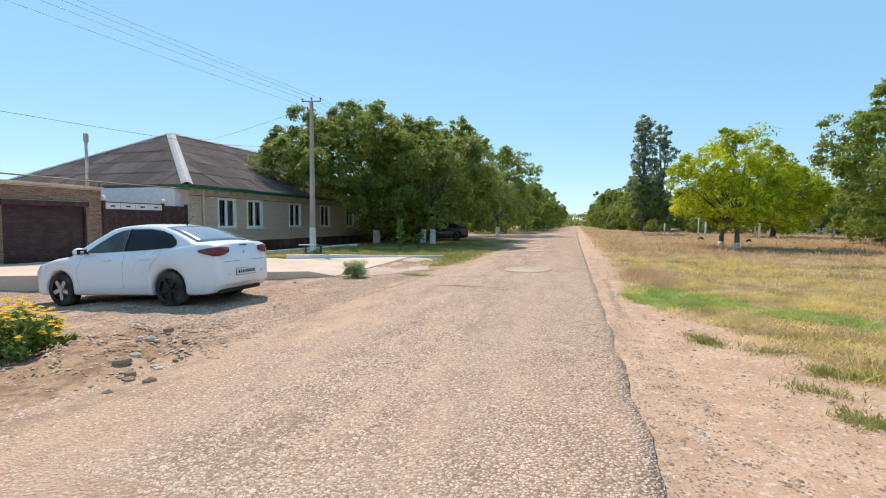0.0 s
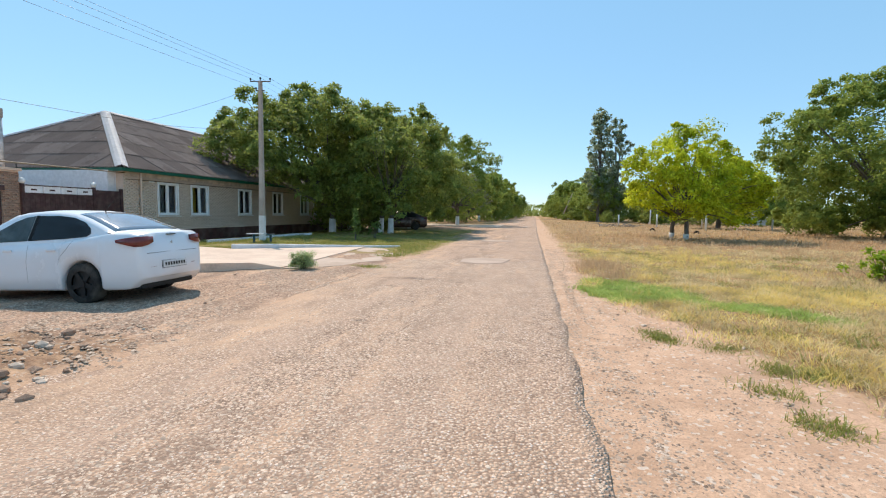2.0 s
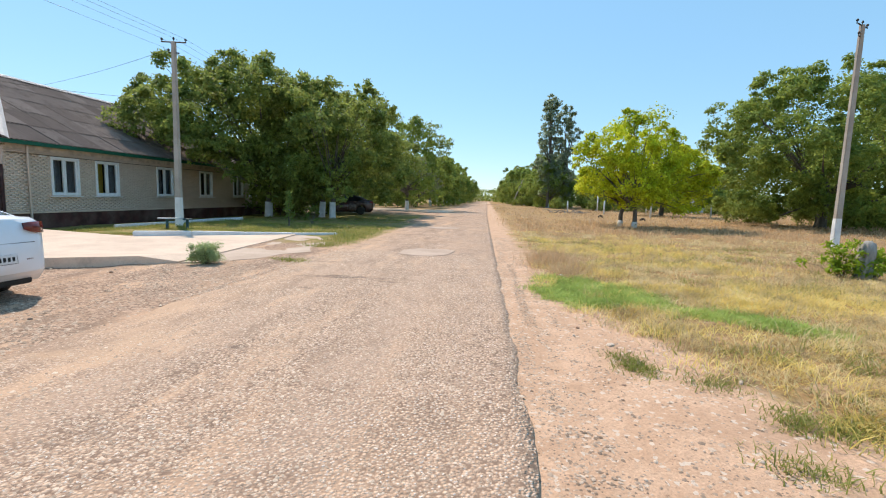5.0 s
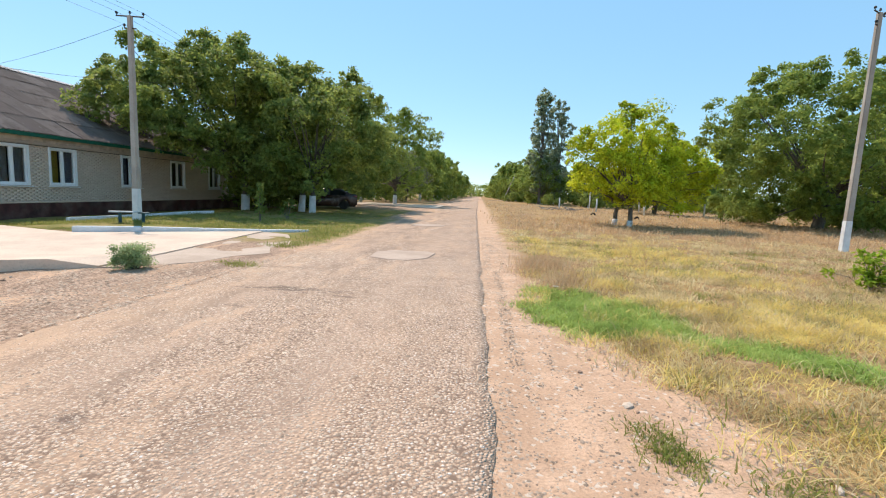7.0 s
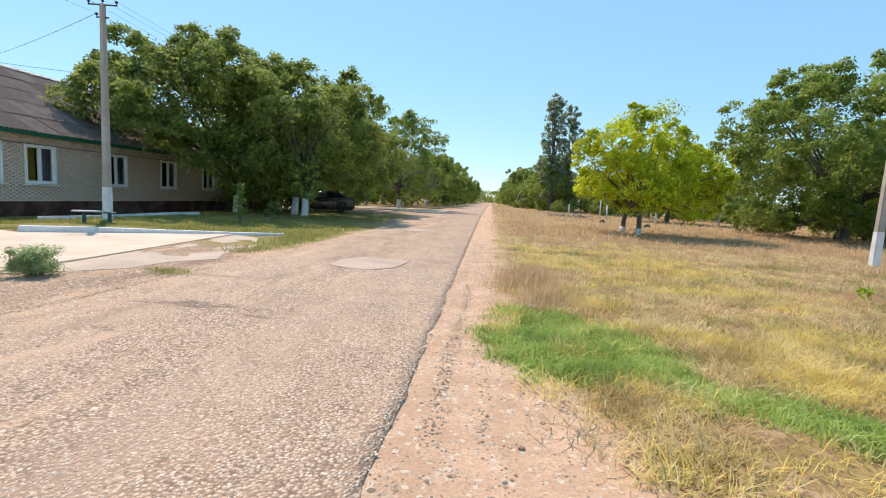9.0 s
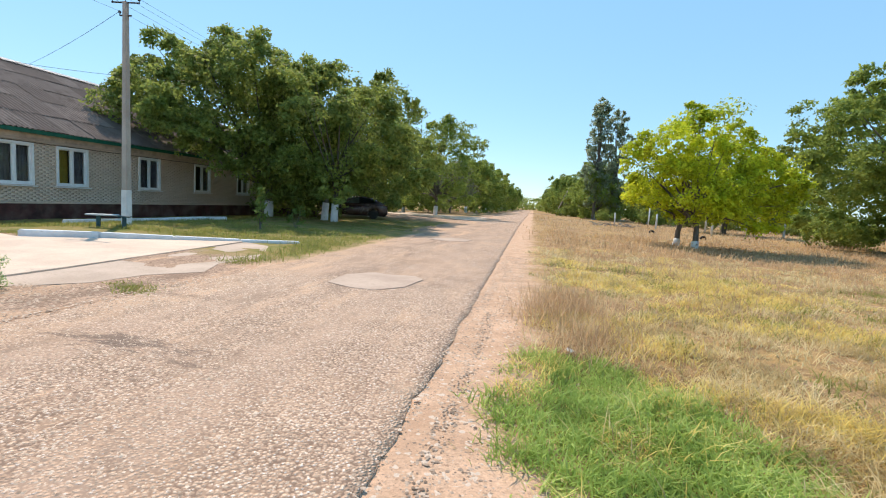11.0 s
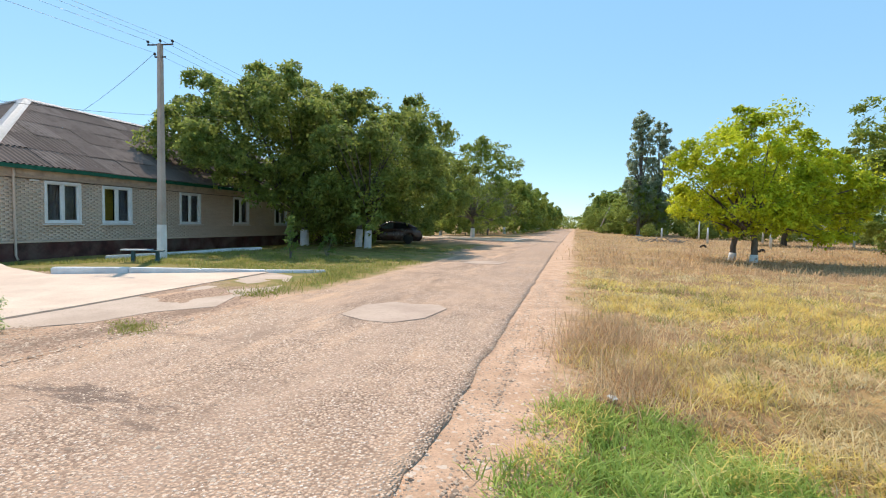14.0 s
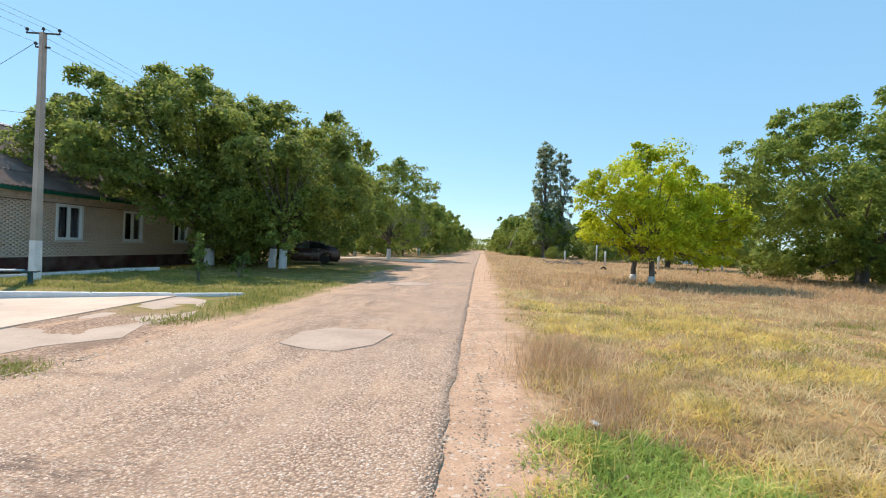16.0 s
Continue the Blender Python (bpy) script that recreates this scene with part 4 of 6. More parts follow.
def tree_mesh_parts(seed, blobs, count, per, size, trunk_r, trunk_top, trunks=((0, 0),), z_min=1.2, wash=1.0, clump=(0.55, 1.15), twigs=26):
    rng = np.random.default_rng(seed)
    count, per = int(count * 2.3), max(12, int(per * 0.52))
    clumps, radii = crown_clumps(blobs, count, rng, z_min, clump)
    leaves = leaf_cloud(clumps, radii, per, size, rng, 0.25, 0.85)
    stems, washed = [], []
    for k, (tx, ty) in enumerate(trunks):
        bm, bw = bmesh.new(), bmesh.new()
        top = Vector((tx * 0.9 + rng.uniform(-0.15, 0.15), ty * 0.9 + rng.uniform(-0.15, 0.15), trunk_top))
        foot = Vector((tx, ty, 0))
        steps = 8
        pts = [foot.lerp(top, i / steps) + Vector((rng.uniform(-0.03, 0.03), rng.uniform(-0.03, 0.03), 0)) for i in range(steps + 1)]
        rad = [trunk_r * (1.0 - 0.35 * i / steps) * (1.25 if i == 0 else 1) for i in range(steps + 1)]
        pts[0].z = -0.35
        tube(bm, pts, rad, 12)
        if wash:
            wp = [pts[0].lerp(pts[-1], (z + 0.35) / (trunk_top + 0.35)).xy.to_3d() + Vector((0, 0, z)) for z in (-0.3, 0.2 * wash, 0.6 * wash, wash)]
            tube(bw, wp, [trunk_r * 1.3, trunk_r * 1.18, trunk_r * 1.12, trunk_r * 1.08], 12)
        share = [i for i in range(len(clumps)) if i % len(trunks) == k]
        goal = rng.choice(share, size=min(twigs, len(share)), replace=False)
        for g in goal:
            e = Vector(clumps[g])
            s = pts[rng.integers(5, steps + 1)]
            mid = s.lerp(e, 0.5) + Vector((rng.uniform(-0.3, 0.3), rng.uniform(-0.3, 0.3), rng.uniform(0.1, 0.5)))
            r0 = trunk_r * rng.uniform(0.3, 0.5)
            curve = [(s * (1 - q) ** 2 + mid * 2 * q * (1 - q) + e * q * q) for q in (0, 0.2, 0.45, 0.7, 1)]
            tube(bm, curve, [r0, r0 * 0.8, r0 * 0.55, r0 * 0.35, r0 * 0.12], 6)
        stems.append(bm)
        washed.append(bw)
    return leaves, stems, washed


def tree(at, seed, blobs, count, per, size, leaf_mat, trunk_r=0.2, trunk_top=2.2, trunks=((0, 0),), label="", wash=1.0, rz=0.0, z_min=1.2, clump=(0.55, 1.15), category="tree", group="", name="tree", twigs=26, bark=None):
    leaves, stems, washed = tree_mesh_parts(seed, blobs, count, per, size, trunk_r, trunk_top, trunks, z_min, wash, clump, twigs)
    t = empty(name, (at[0], at[1], gz(*at)), rz)
    for s, w in zip(stems, washed):
        st = part("trunk", s, bark or BARK, t, "", True)
        if wash:
            part("whitewash_band", w, WHITEWASH, st, "whitewashed lower trunk", True)
        else:
            w.free()
    raw("crown", leaves[0], leaves[1], leaf_mat, t)
    return tagged(t, label, category, group)


def round_blobs(r, h0, h1, seed, k=7, squash=1.0):
    """Lobes of a broad uneven crown between the heights h0 and h1."""
    rng = np.random.default_rng(seed)
    mid = (h0 + h1) / 2
    out = [(0, 0, mid, r * 0.8, r * 0.8, (h1 - h0) / 2 * 0.92)]
    for i in range(k):
        a = 2 * math.pi * i / k + rng.uniform(-0.4, 0.4)
        z = rng.uniform(h0 + 0.25 * (h1 - h0), h0 + 0.72 * (h1 - h0))
        q = r * rng.uniform(0.5, 0.7)
        out.append((math.cos(a) * q, math.sin(a) * q, z, r * rng.uniform(0.34, 0.5), r * rng.uniform(0.34, 0.5), (h1 - h0) * rng.uniform(0.18, 0.28)))
    for i in range(3):
        a = rng.uniform(0, 6.28)
        q = r * rng.uniform(0.15, 0.4)
        out.append((math.cos(a) * q, math.sin(a) * q, h1 - (h1 - h0) * rng.uniform(0.12, 0.2), r * 0.3, r * 0.3, (h1 - h0) * 0.16))
    return out


WAL = "old walnut tree with dense green leaves and whitewashed trunk"
# the clump of walnuts beside the house
tree((-14.1, 31.0), 11, [(b[0] - 0.9, b[1] - 2.2, *b[2:]) for b in round_blobs(5.2, 3.0, 8.7, 1, 9) + [(-3.5, -1.8, 6.0, 1.8, 1.8, 1.5), (-2.4, -2.6, 4.8, 1.8, 1.6, 1.3), (3.6, -1.6, 2.6, 2.0, 1.8, 1.6), (2.6, 2.0, 2.4, 2.2, 2.2, 1.7), (0.6, 3.5, 2.6, 2.2, 2.2, 1.8), (1.0, -1, 8.2, 1.3, 1.3, 0.9), (-3.8, -0.6, 7.1, 1.9, 1.9, 1.7), (-2.0, -0.8, 7.6, 2.3, 2.0, 1.5), (-4.0, -1.6, 5.2, 1.5, 1.5, 1.2)]], 520, 125, 0.2, WALNUT_DEEP, 0.22, 2.6, label=WAL, z_min=1.0)
tree((-9.3, 29.6), 12, round_blobs(4.2, 1.2, 8.6, 2, 8) + [(-2.4, -1.2, 2.2, 1.9, 1.7, 1.3), (0.8, -2.0, 2.3, 2.0, 1.6, 1.2), (2.6, 0.5, 2.5, 1.8, 1.8, 1.3), (-1, 2.2, 2.2, 2.2, 2.0, 1.4)], 330, 125, 0.2, WALNUT_DEEP, 0.17, 2.4, ((0, 0), (-1.0, 0.9)), label="walnut tree with two whitewashed trunks and hanging branches", z_min=1.1)
tree((-10.6, 39.0), 13, round_blobs(5.0, 0.7, 9.9, 3, 8) + [(1.5, -2.5, 2.0, 2.2, 1.8, 1.4), (-2.5, -1.5, 2.0, 2.2, 2, 1.5), (2.8, 1.5, 5.5, 2, 2, 1.8)], 300, 105, 0.21, WALNUT_DEEP, 0.2, 2.6, label=WAL, z_min=0.8)
tree((-13.8, 44.5), 14, round_blobs(4.8, 0.4, 10.0, 4, 8), 280, 80, 0.21, WALNUT_DEEP, 0.2, 2.6, label=WAL)
tree((-9.0, 54.0), 15, round_blobs(5.4, 0.3, 10.4, 5, 8), 330, 80, 0.21, WALNUT, 0.2, 2.4, label=WAL)
tree((-17.0, 41.0), 17, round_blobs(4.4, 0.2, 9.0, 17, 8), 300, 40, 0.3, WALNUT_DEEP, 0.2, 2.4, label=WAL, z_min=0.3)
tree((-10.0, 68.0), 16, round_blobs(3.2, 0.8, 6.6, 6, 7), 300, 36, 0.25, OLIVE, 0.16, 1.6, label="grey-green bushy tree with fine leaves", z_min=0.5, wash=0)
# the yellowing walnut in the field
yellow = [(0, 0, 3.9, 3.1, 3.1, 2.3), (-2.2, -0.6, 3.3, 1.6, 1.6, 1.3), (2.2, -0.5, 3.0, 2.0, 2.0, 1.8), (3.4, 0.3, 2.2, 1.4, 1.4, 1.3), (-1.0, 0.4, 6.1, 1.0, 1.0, 1.0), (0.9, -0.2, 6.4, 0.9, 0.9, 1.1), (2.0, 0.5, 5.1, 1.1, 1.1, 1.1), (-2.6, 0.5, 4.3, 1.0, 1.0, 0.9), (0, -2.2, 3.2, 1.7, 1.4, 1.5), (4.3, 0.2, 4.2, 0.4, 0.4, 0.7)]
tree((9.2, 31.9), 21, yellow, 340, 120, 0.17, YELLOWISH, 0.15, 1.9, ((0.0, -0.8), (-0.5, 0.6)), label="walnut tree with yellow-green leaves and two whitewashed trunks", z_min=0.7, wash=0.4, clump=(0.45, 0.95))
# big walnut at the edge of the field
tree((25.5, 39.5), 22, round_blobs(8.8, -0.4, 11.7, 8, 10) + [(-6.6, -1.0, 6.6, 2.6, 2.6, 2.4), (-5.2, -1.5, 3.0, 2.8, 2.6, 2.0)], 700, 140, 0.23, WALNUT, 0.4, 2.6, label="large spreading walnut tree with dense green leaves", z_min=0.5, wash=0, clump=(0.8, 1.35))
tree((37, 48), 23, round_blobs(7.0, 1.0, 12.0, 9, 9), 420, 40, 0.42, WALNUT, 0.35, 2.6, label="large spreading walnut tree with dense green leaves", z_min=0.9, wash=0)
tree((22, 62), 24, round_blobs(5.5, 1.0, 8.5, 10, 9), 320, 36, 0.4, WALNUT, 0.3, 2.2, label="walnut tree standing behind the field", z_min=0.8, wash=0)
# poplars
pop = [(0, 0, 3.5 + i * 1.9, 2.7 - 0.16 * abs(i - 3), 2.7 - 0.16 * abs(i - 3), 1.5) for i in range(9)]
pop = [(b[0] + 0.7 * math.sin(i * 2.3), b[1], b[2] * 1.12, b[3] * 1.05, b[4] * 1.05, b[5]) for i, b in enumerate(pop)]
tree((12.6, 99.0), 31, pop, 300, 44, 0.36, POPLAR, 0.3, 12.0, label="tall slender poplar with dark grey-green leaves", z_min=1.5, clump=(0.5, 0.9), category="poplar", wash=1.0)
pop2 = [(b[0] * 1.2, b[1], b[2] * 0.93, b[3] * 0.85, b[4] * 0.85, b[5]) for b in pop]
tree((16.0, 101.0), 32, pop2, 260, 44, 0.36, POPLAR, 0.28, 11.0, label="tall slender poplar with dark grey-green leaves", z_min=1.5, clump=(0.5, 0.9), category="poplar", wash=1.0)

# rows of trees along the road, far ahead
far_a = tree((-9.5, 80.0), 41, round_blobs(4.6, -0.8, 9.4, 12, 8), 200, 48, 0.36, WALNUT, 0.2, 2.4, label="walnut tree in the row along the road", group="roadside row", z_min=0.2)
far_b = tree((15.0, 112.0), 42, round_blobs(4.6, -0.8, 9.0, 13, 8), 200, 48, 0.36, WALNUT, 0.2, 2.4, label="walnut tree in the row along the road", group="roadside row", z_min=0.2)
rr = random.Random(5)
for i in range(15):
    y = 90 + i * 10.5
    for src, x in ((far_a, -9.8), (far_b, 10.5)):
        if src is far_b and y < 104:
            continue
        x += 4.5 if src is far_b and y < 142 else 0
        s = rr.uniform(0.9, 1.1) * (1.3 if src is far_b else 1.0)
        copy_thing(src, pose(x + rr.uniform(-1, 1), y + rr.uniform(-2, 2), 0, 0, 0, rr.uniform(0, 360)) @ Matrix.Scale(s, 4))
for x, y, s in ((20, 88, 0.8), (13.5, 101, 1.1), (21, 96, 0.9), (-16, 66, 0.95), (-17, 80, 1.0), (-18, 95, 1.0), (-20, 112, 1.0), (16, 118, 0.9), (22, 124, 0.95), (30, 122, 1.0), (40, 118, 1.0), (27, 98, 0.7), (48, 100, 1.0), (52, 78, 1.0), (60, 62, 1.1), (38, 84, 0.8)):
    copy_thing(far_b, pose(x, y, 0, 0, 0, rr.uniform(0, 360)) @ Matrix.Scale(s, 4))


# ---- grass and stones ----
def blades(name, n, place, height, lean, width, material, label, seed, wide_far=0.0):
    """Bent grass blades; place(rng) gives points (x, y, scale)."""
    rng = np.random.default_rng(seed)
    pts = place(rng, n)
    n = len(pts)
    z = np.array([gz(p[0], p[1]) for p in pts]) - 0.01
    root = np.column_stack([pts[:, 0], pts[:, 1], z])
    h = height * rng.uniform(0.45, 1.25, n) * pts[:, 2]
    az = rng.uniform(0, 2 * np.pi, n)
    d = np.column_stack([np.cos(az), np.sin(az), np.zeros(n)])
    turn = az + np.pi / 2 + rng.uniform(-0.7, 0.7, n)
    s = np.column_stack([np.cos(turn), np.sin(turn), np.zeros(n)])
    w = (width * rng.uniform(0.6, 1.4, n) * (1 + wide_far * np.maximum(0, pts[:, 1] - 10)))[:, None]
    out = (h * lean * rng.uniform(0.2, 1.3, n))[:, None]
    up = h[:, None] * np.array([[0, 0, 1.0]])
    v = np.stack([root - s * w, root + s * w, root + d * out * 0.4 + up * 0.62 + s * w * 0.8, root + d * out * 0.4 + up * 0.62 - s * w * 0.8, root + d * out + up * 0.95 + s * w * 0.15, root + d * out + up * 0.95 - s * w * 0.15], axis=1).reshape(-1, 3)
    k = np.arange(n)[:, None] * 6
    f = np.concatenate([k + np.array([[0, 1, 2, 3]]), k + np.array([[3, 2, 4, 5]])], axis=1).reshape(-1, 4)
    ob = raw(name, v, f, material)
    return tagged(ob, label, "grass", kind="stuff")


def patchy(x0, x1, y0, y1, keep, clump=0.12, tufts=None):
    """Points gathered in tufts over a rectangle, kept with the chance keep(x, y)."""

    def place(rng, n):
        m = tufts or max(1, n // 14)
        c = np.column_stack([rng.uniform(x0, x1, m), y0 + (y1 - y0) * rng.uniform(0, 1, m) ** 1.5])
        ok = np.array([rng.uniform() < keep(a, b) for a, b in c])
        c = c[ok]
        k = max(1, n // max(1, len(c)))
        c = np.repeat(c, k, axis=0)
        sc = np.repeat(rng.uniform(0.35, 1.0, len(c) // k) ** 1.4 * 1.7, k)
        q = c + rng.normal(scale=clump, size=c.shape) * (0.6 + sc[:, None])
        return np.column_stack([q, sc])

    return place


def field_edge(y):
    return 1.25 + 1.5 * step(9.5, 4.2, y) + 0.25 * noise.noise(Vector((y * 0.9, 4.0, 1)))


def dryness(x, y):
    return noise.noise(Vector((x * 0.28, y * 0.28, 6.0)))


def in_green(x, y):
    a = ((x - 2.0) / 0.95) ** 2 + ((y - 9.75 + 0.35 * (x - 2)) / 1.2) ** 2
    u, v = (x - 3.5) * 0.8 - (y - 8.2) * 0.6, (x - 3.5) * 0.6 + (y - 8.2) * 0.8
    a = min(a, (u / 1.2) ** 2 + (v / 0.25) ** 2)
    return a + 0.7 * noise.noise(Vector((x * 1.7, y * 1.7, 9))) + 0.8 * noise.noise(Vector((x * 4.5, y * 4.5, 9)))


def in_tuft(x, y):
    spots = ((1.58, 6.38, 0.14, 0.26), (2.1, 4.8, 0.2, 0.1), (2.1, 4.2, 0.18, 0.12), (2.2, 6.0, 0.3, 0.15), (-4.1, 11.75, 0.5, 0.2), (2.6, 5.4, 0.4, 0.15), (-11.2, 15.6, 1.2, 0.3))
    return min(((x - c) / rx) ** 2 + ((y - d) / ry) ** 2 for c, d, rx, ry in spots) + 0.8 * noise.noise(Vector((x * 4, y * 4, 5)))


def off_green(x, y):
    return 0.9 if in_green(x, y) > 1 else 0.12


def lawn_keep(x, y):
    if x < -5.3 and y < 18.75 + (x + 5.3) * 0.69 + 0.15:
        return 0.0
    if y < 17.7 and x < -4.7 or x > -4.0 - 0.01 * y:
        return 0.0
    return 0.95 if y < 23.5 else 0.2


def cover(x, y, scale, seed, lo=-0.1, hi=0.15):
    """Chance of a tuft: none short of the field's edge, then in patches."""
    into = x - field_edge(y)
    return 0.0 if into < 0 else (0.25 + 0.75 * step(0.0, 0.9, into)) * off_green(x, y) * step(lo, hi, noise.noise(Vector((x * scale, y * scale, seed))) + 0.9 * noise.noise(Vector((x * scale * 3.3, y * scale * 3.3, seed))))


blades("dry_grass", 70000, patchy(1.1, 14, 2.0, 24, lambda x, y: cover(x, y, 0.8, 3, -0.05, 0.15), 0.07, 6500), 0.10, 1.7, 0.0042, GRASS_DRY, "straw-coloured dry meadow grass", 51, 0.06)
blades("yellow_grass", 52000, patchy(1.1, 9, 5.0, 26, lambda x, y: cover(x, y, 0.45, 6, -0.1, 0.12) * step(8.5, 5.0, x) * step(25, 13, y) * (0.3 + 0.7 * step(7.5, 9.5, y)), 0.08, 4200), 0.085, 1.8, 0.0042, GRASS_YELLOW, "yellow dry meadow grass", 52, 0.06)
blades("olive_grass", 22000, patchy(1.2, 12, 3.0, 20, lambda x, y: cover(x, y, 0.7, 12, 0.0, 0.25), 0.06, 3600), 0.085, 1.4, 0.0045, GRASS_LAWN, "short olive-green grass among the straw", 57, 0.06)
blades("brown_weeds", 2700, patchy(1.1, 2.7, 10.8, 15.5, lambda x, y: step(1.0, 0.4, ((x - 1.8) / 0.6) ** 2 + ((y - 12.9) / 2.1) ** 2), 0.10, 420), 0.25, 0.9, 0.003, GRASS_BROWN, "brown withered weeds beside the verge", 53)
blades("withered_grass", 46000, patchy(2.2, 26, 11, 38, lambda x, y: (0.25 + 0.75 * step(0.2, -0.2, dryness(x, y))) * step(11, 18, y + 0.7 * (x - 4)), 0.12, 4600), 0.16, 1.1, 0.0045, GRASS_BROWN, "brown withered grass in the field", 58, 0.05)
blades("green_grass", 32000, patchy(0.9, 6.5, 3.8, 11.6, lambda x, y: step(1.2, 0.6, in_green(x, y)), 0.05, 7000), 0.062, 1.5, 0.005, GRASS_GREEN, "patch of fresh green grass in the dry verge", 54)
blades("green_tufts", 8000, patchy(-12.5, 6, 3.7, 16.2, lambda x, y: step(1.1, 0.5, in_tuft(x, y)), 0.05, 22000), 0.045, 1.5, 0.004, GRASS_LAWN, "short green tufts in the bare dirt", 59)
blades("near_straw", 84000, patchy(1.4, 8.5, 4.0, 13, lambda x, y: cover(x, y, 1.1, 21, -0.08, 0.12), 0.06, 6000), 0.075, 2.1, 0.0038, GRASS_DRY, "matted straw on the dry verge", 60)
blades("lawn_grass", 36000, patchy(-16.5, -3.7, 14.5, 34, lawn_keep, 0.13), 0.075, 1.0, 0.006, GRASS_LAWN, "patchy green and yellow lawn grass", 55, 0.02)
blades("far_grass", 16000, patchy(1.6, 40, 25, 85, lambda x, y: 1.0, 0.3), 0.2, 0.8, 0.012, GRASS_BROWN, "brown dry grass across the far field", 56, 0.02)


def pebbles(name, n, x0, x1, y0, y1, size, material, label, seed, base, keep=None, power=1.6):
    rng = np.random.default_rng(seed)
    x, y = rng.uniform(x0, x1, n), y0 + (y1 - y0) * rng.uniform(0, 1, n) ** power
    if keep:
        ok = np.array([rng.uniform() < keep(a, b) for a, b in zip(x, y)])
        x, y = x[ok], y[ok]
    n = len(x)
    z = np.array([base(a, b) for a, b in zip(x, y)])
    shape = np.array([(1, 0, 0), (0.3, 0.9, 0), (-0.8, 0.5, 0), (-0.6, -0.7, 0), (0.5, -0.8, 0), (0.1, 0.05, 1)], dtype=float)
    s = size * np.exp(rng.normal(scale=0.32, size=n))
    az = rng.uniform(0, 6.28, n)
    jit = 1 + rng.uniform(-0.3, 0.3, (n, 6, 1))
    q = shape[None] * jit * s[:, None, None]
    q[:, :, 2] *= rng.uniform(0.3, 0.7, (n, 1))
    ca, sa = np.cos(az)[:, None], np.sin(az)[:, None]
    v = np.stack([q[:, :, 0] * ca - q[:, :, 1] * sa + x[:, None], q[:, :, 0] * sa + q[:, :, 1] * ca + y[:, None], q[:, :, 2] + z[:, None] - 0.001], axis=2).reshape(-1, 3)
    k = np.arange(n)[:, None] * 6
    f = np.concatenate([k + np.array([[i, (i + 1) % 5, 5]]) for i in range(5)], axis=1).reshape(-1, 3)
    return tagged(raw(name, v, f, material), label, "gravel", kind="stuff")


def stone_material(name, a, b):
    n = Nodes(name)
    c = n.mix(n.island(), a, b)
    c = n.mix(n.ramp(n.noise(n.pos(), 90, 3), 0.4, 0.7, 0, 0.4), c, a)
    return n.done(c, 0.85, 0, None, 0.25)


CHIPS = stone_material("gravel_chips", (0.26, 0.185, 0.135), (0.76, 0.60, 0.47))
DULL_CHIPS = stone_material("dull_gravel_chips", (0.20, 0.14, 0.10), (0.62, 0.475, 0.365))
on_road = lambda x, y: road_z(x, y, min(1, max(0, (x + 3.75) / 4.2)))
pebbles("road_chips", 64000, -3.7, 0.5, 2.0, 14, 0.0085, CHIPS, "pale stone chips in the worn road surface", 61, on_road)
pebbles("spilled_gravel", 24000, -3.9, -1.6, 2.0, 14, 0.012, CHIPS, "loose stones spilled over the road's edge", 64, on_road, lambda x, y: step(-1.6, -3.4, x) * step(-0.3, 0.3, noise.noise(Vector((x * 0.9, y * 0.5, 7)))))
pebbles("forecourt_gravel", 70000, -11, -3.4, 2.0, 12.5, 0.0145, DULL_CHIPS, "loose crushed stone on the forecourt", 62, gz, lambda x, y: 0.0 if y > 10.7 + (x + 6) * 0.6 and x < -5.9 else 0.25 + 0.75 * step(-0.25, 0.2, noise.noise(Vector((x * 0.5, y * 0.5, 2)))))
pebbles("verge_gravel", 40000, 0.5, 2.1, 2.2, 20, 0.0095, DULL_CHIPS, "small stones on the sandy verge", 63, gz, lambda x, y: 0.3 + 0.7 * step(1.3, 0.7, x))


# ---- cars ----
GLASS_DARK = plain("tinted_glass", (0.018, 0.02, 0.024), 0.06, vary=0.05, spec=0.6)
RUBBER = plain("tyre_rubber", (0.022, 0.021, 0.02), 0.85, vary=0.2, dust=0.25)
BLACK_PLASTIC = plain("black_plastic", (0.018, 0.018, 0.018), 0.6)
ALLOY = plain("silver_alloy", (0.55, 0.55, 0.56), 0.35, 0.7, vary=0.08)
RED_LENS = plain("red_lamp_lens", (0.16, 0.025, 0.022), 0.12, spec=0.6)
CLEAR_LENS = plain("pale_lamp_lens", (0.55, 0.50, 0.50), 0.12, spec=0.6)
PLATE = plain("white_number_plate", (0.7, 0.7, 0.7), 0.4, vary=0.03)
SEAM = plain("panel_gap_shade", (0.16, 0.16, 0.17), 0.7)


def car_paint(name, color):
    """Glossy lacquer with a faint film of dust."""
    n = Nodes(name)
    film = n.noise(n.local(), 1.3, 5)
    return n.done(n.mix(n.ramp(film, 0.45, 0.75, 0.0, 0.16), color, (0.55, 0.50, 0.44)), n.ramp(film, 0.3, 0.8, 0.16, 0.34), 0.0, None, 0.55)


# bright sky reflection put into the pale, partly metallic base colour
REAR_GLASS = plain("sky_reflection_glass", (0.36, 0.38, 0.41), 0.14, 0.6, vary=0.05, spec=0.9)
# opaque grey-green stands in for the light interior seen through the front windows
FRONT_GLASS = plain("interior_light_glass", (0.15, 0.185, 0.185), 0.06, 0.2, vary=0.25, scale=2, spec=0.8)
CAR_WHITE = car_paint("white_car_paint", (0.80, 0.81, 0.84))
CAR_DARK = car_paint("dark_red_car_paint", (0.035, 0.012, 0.014))

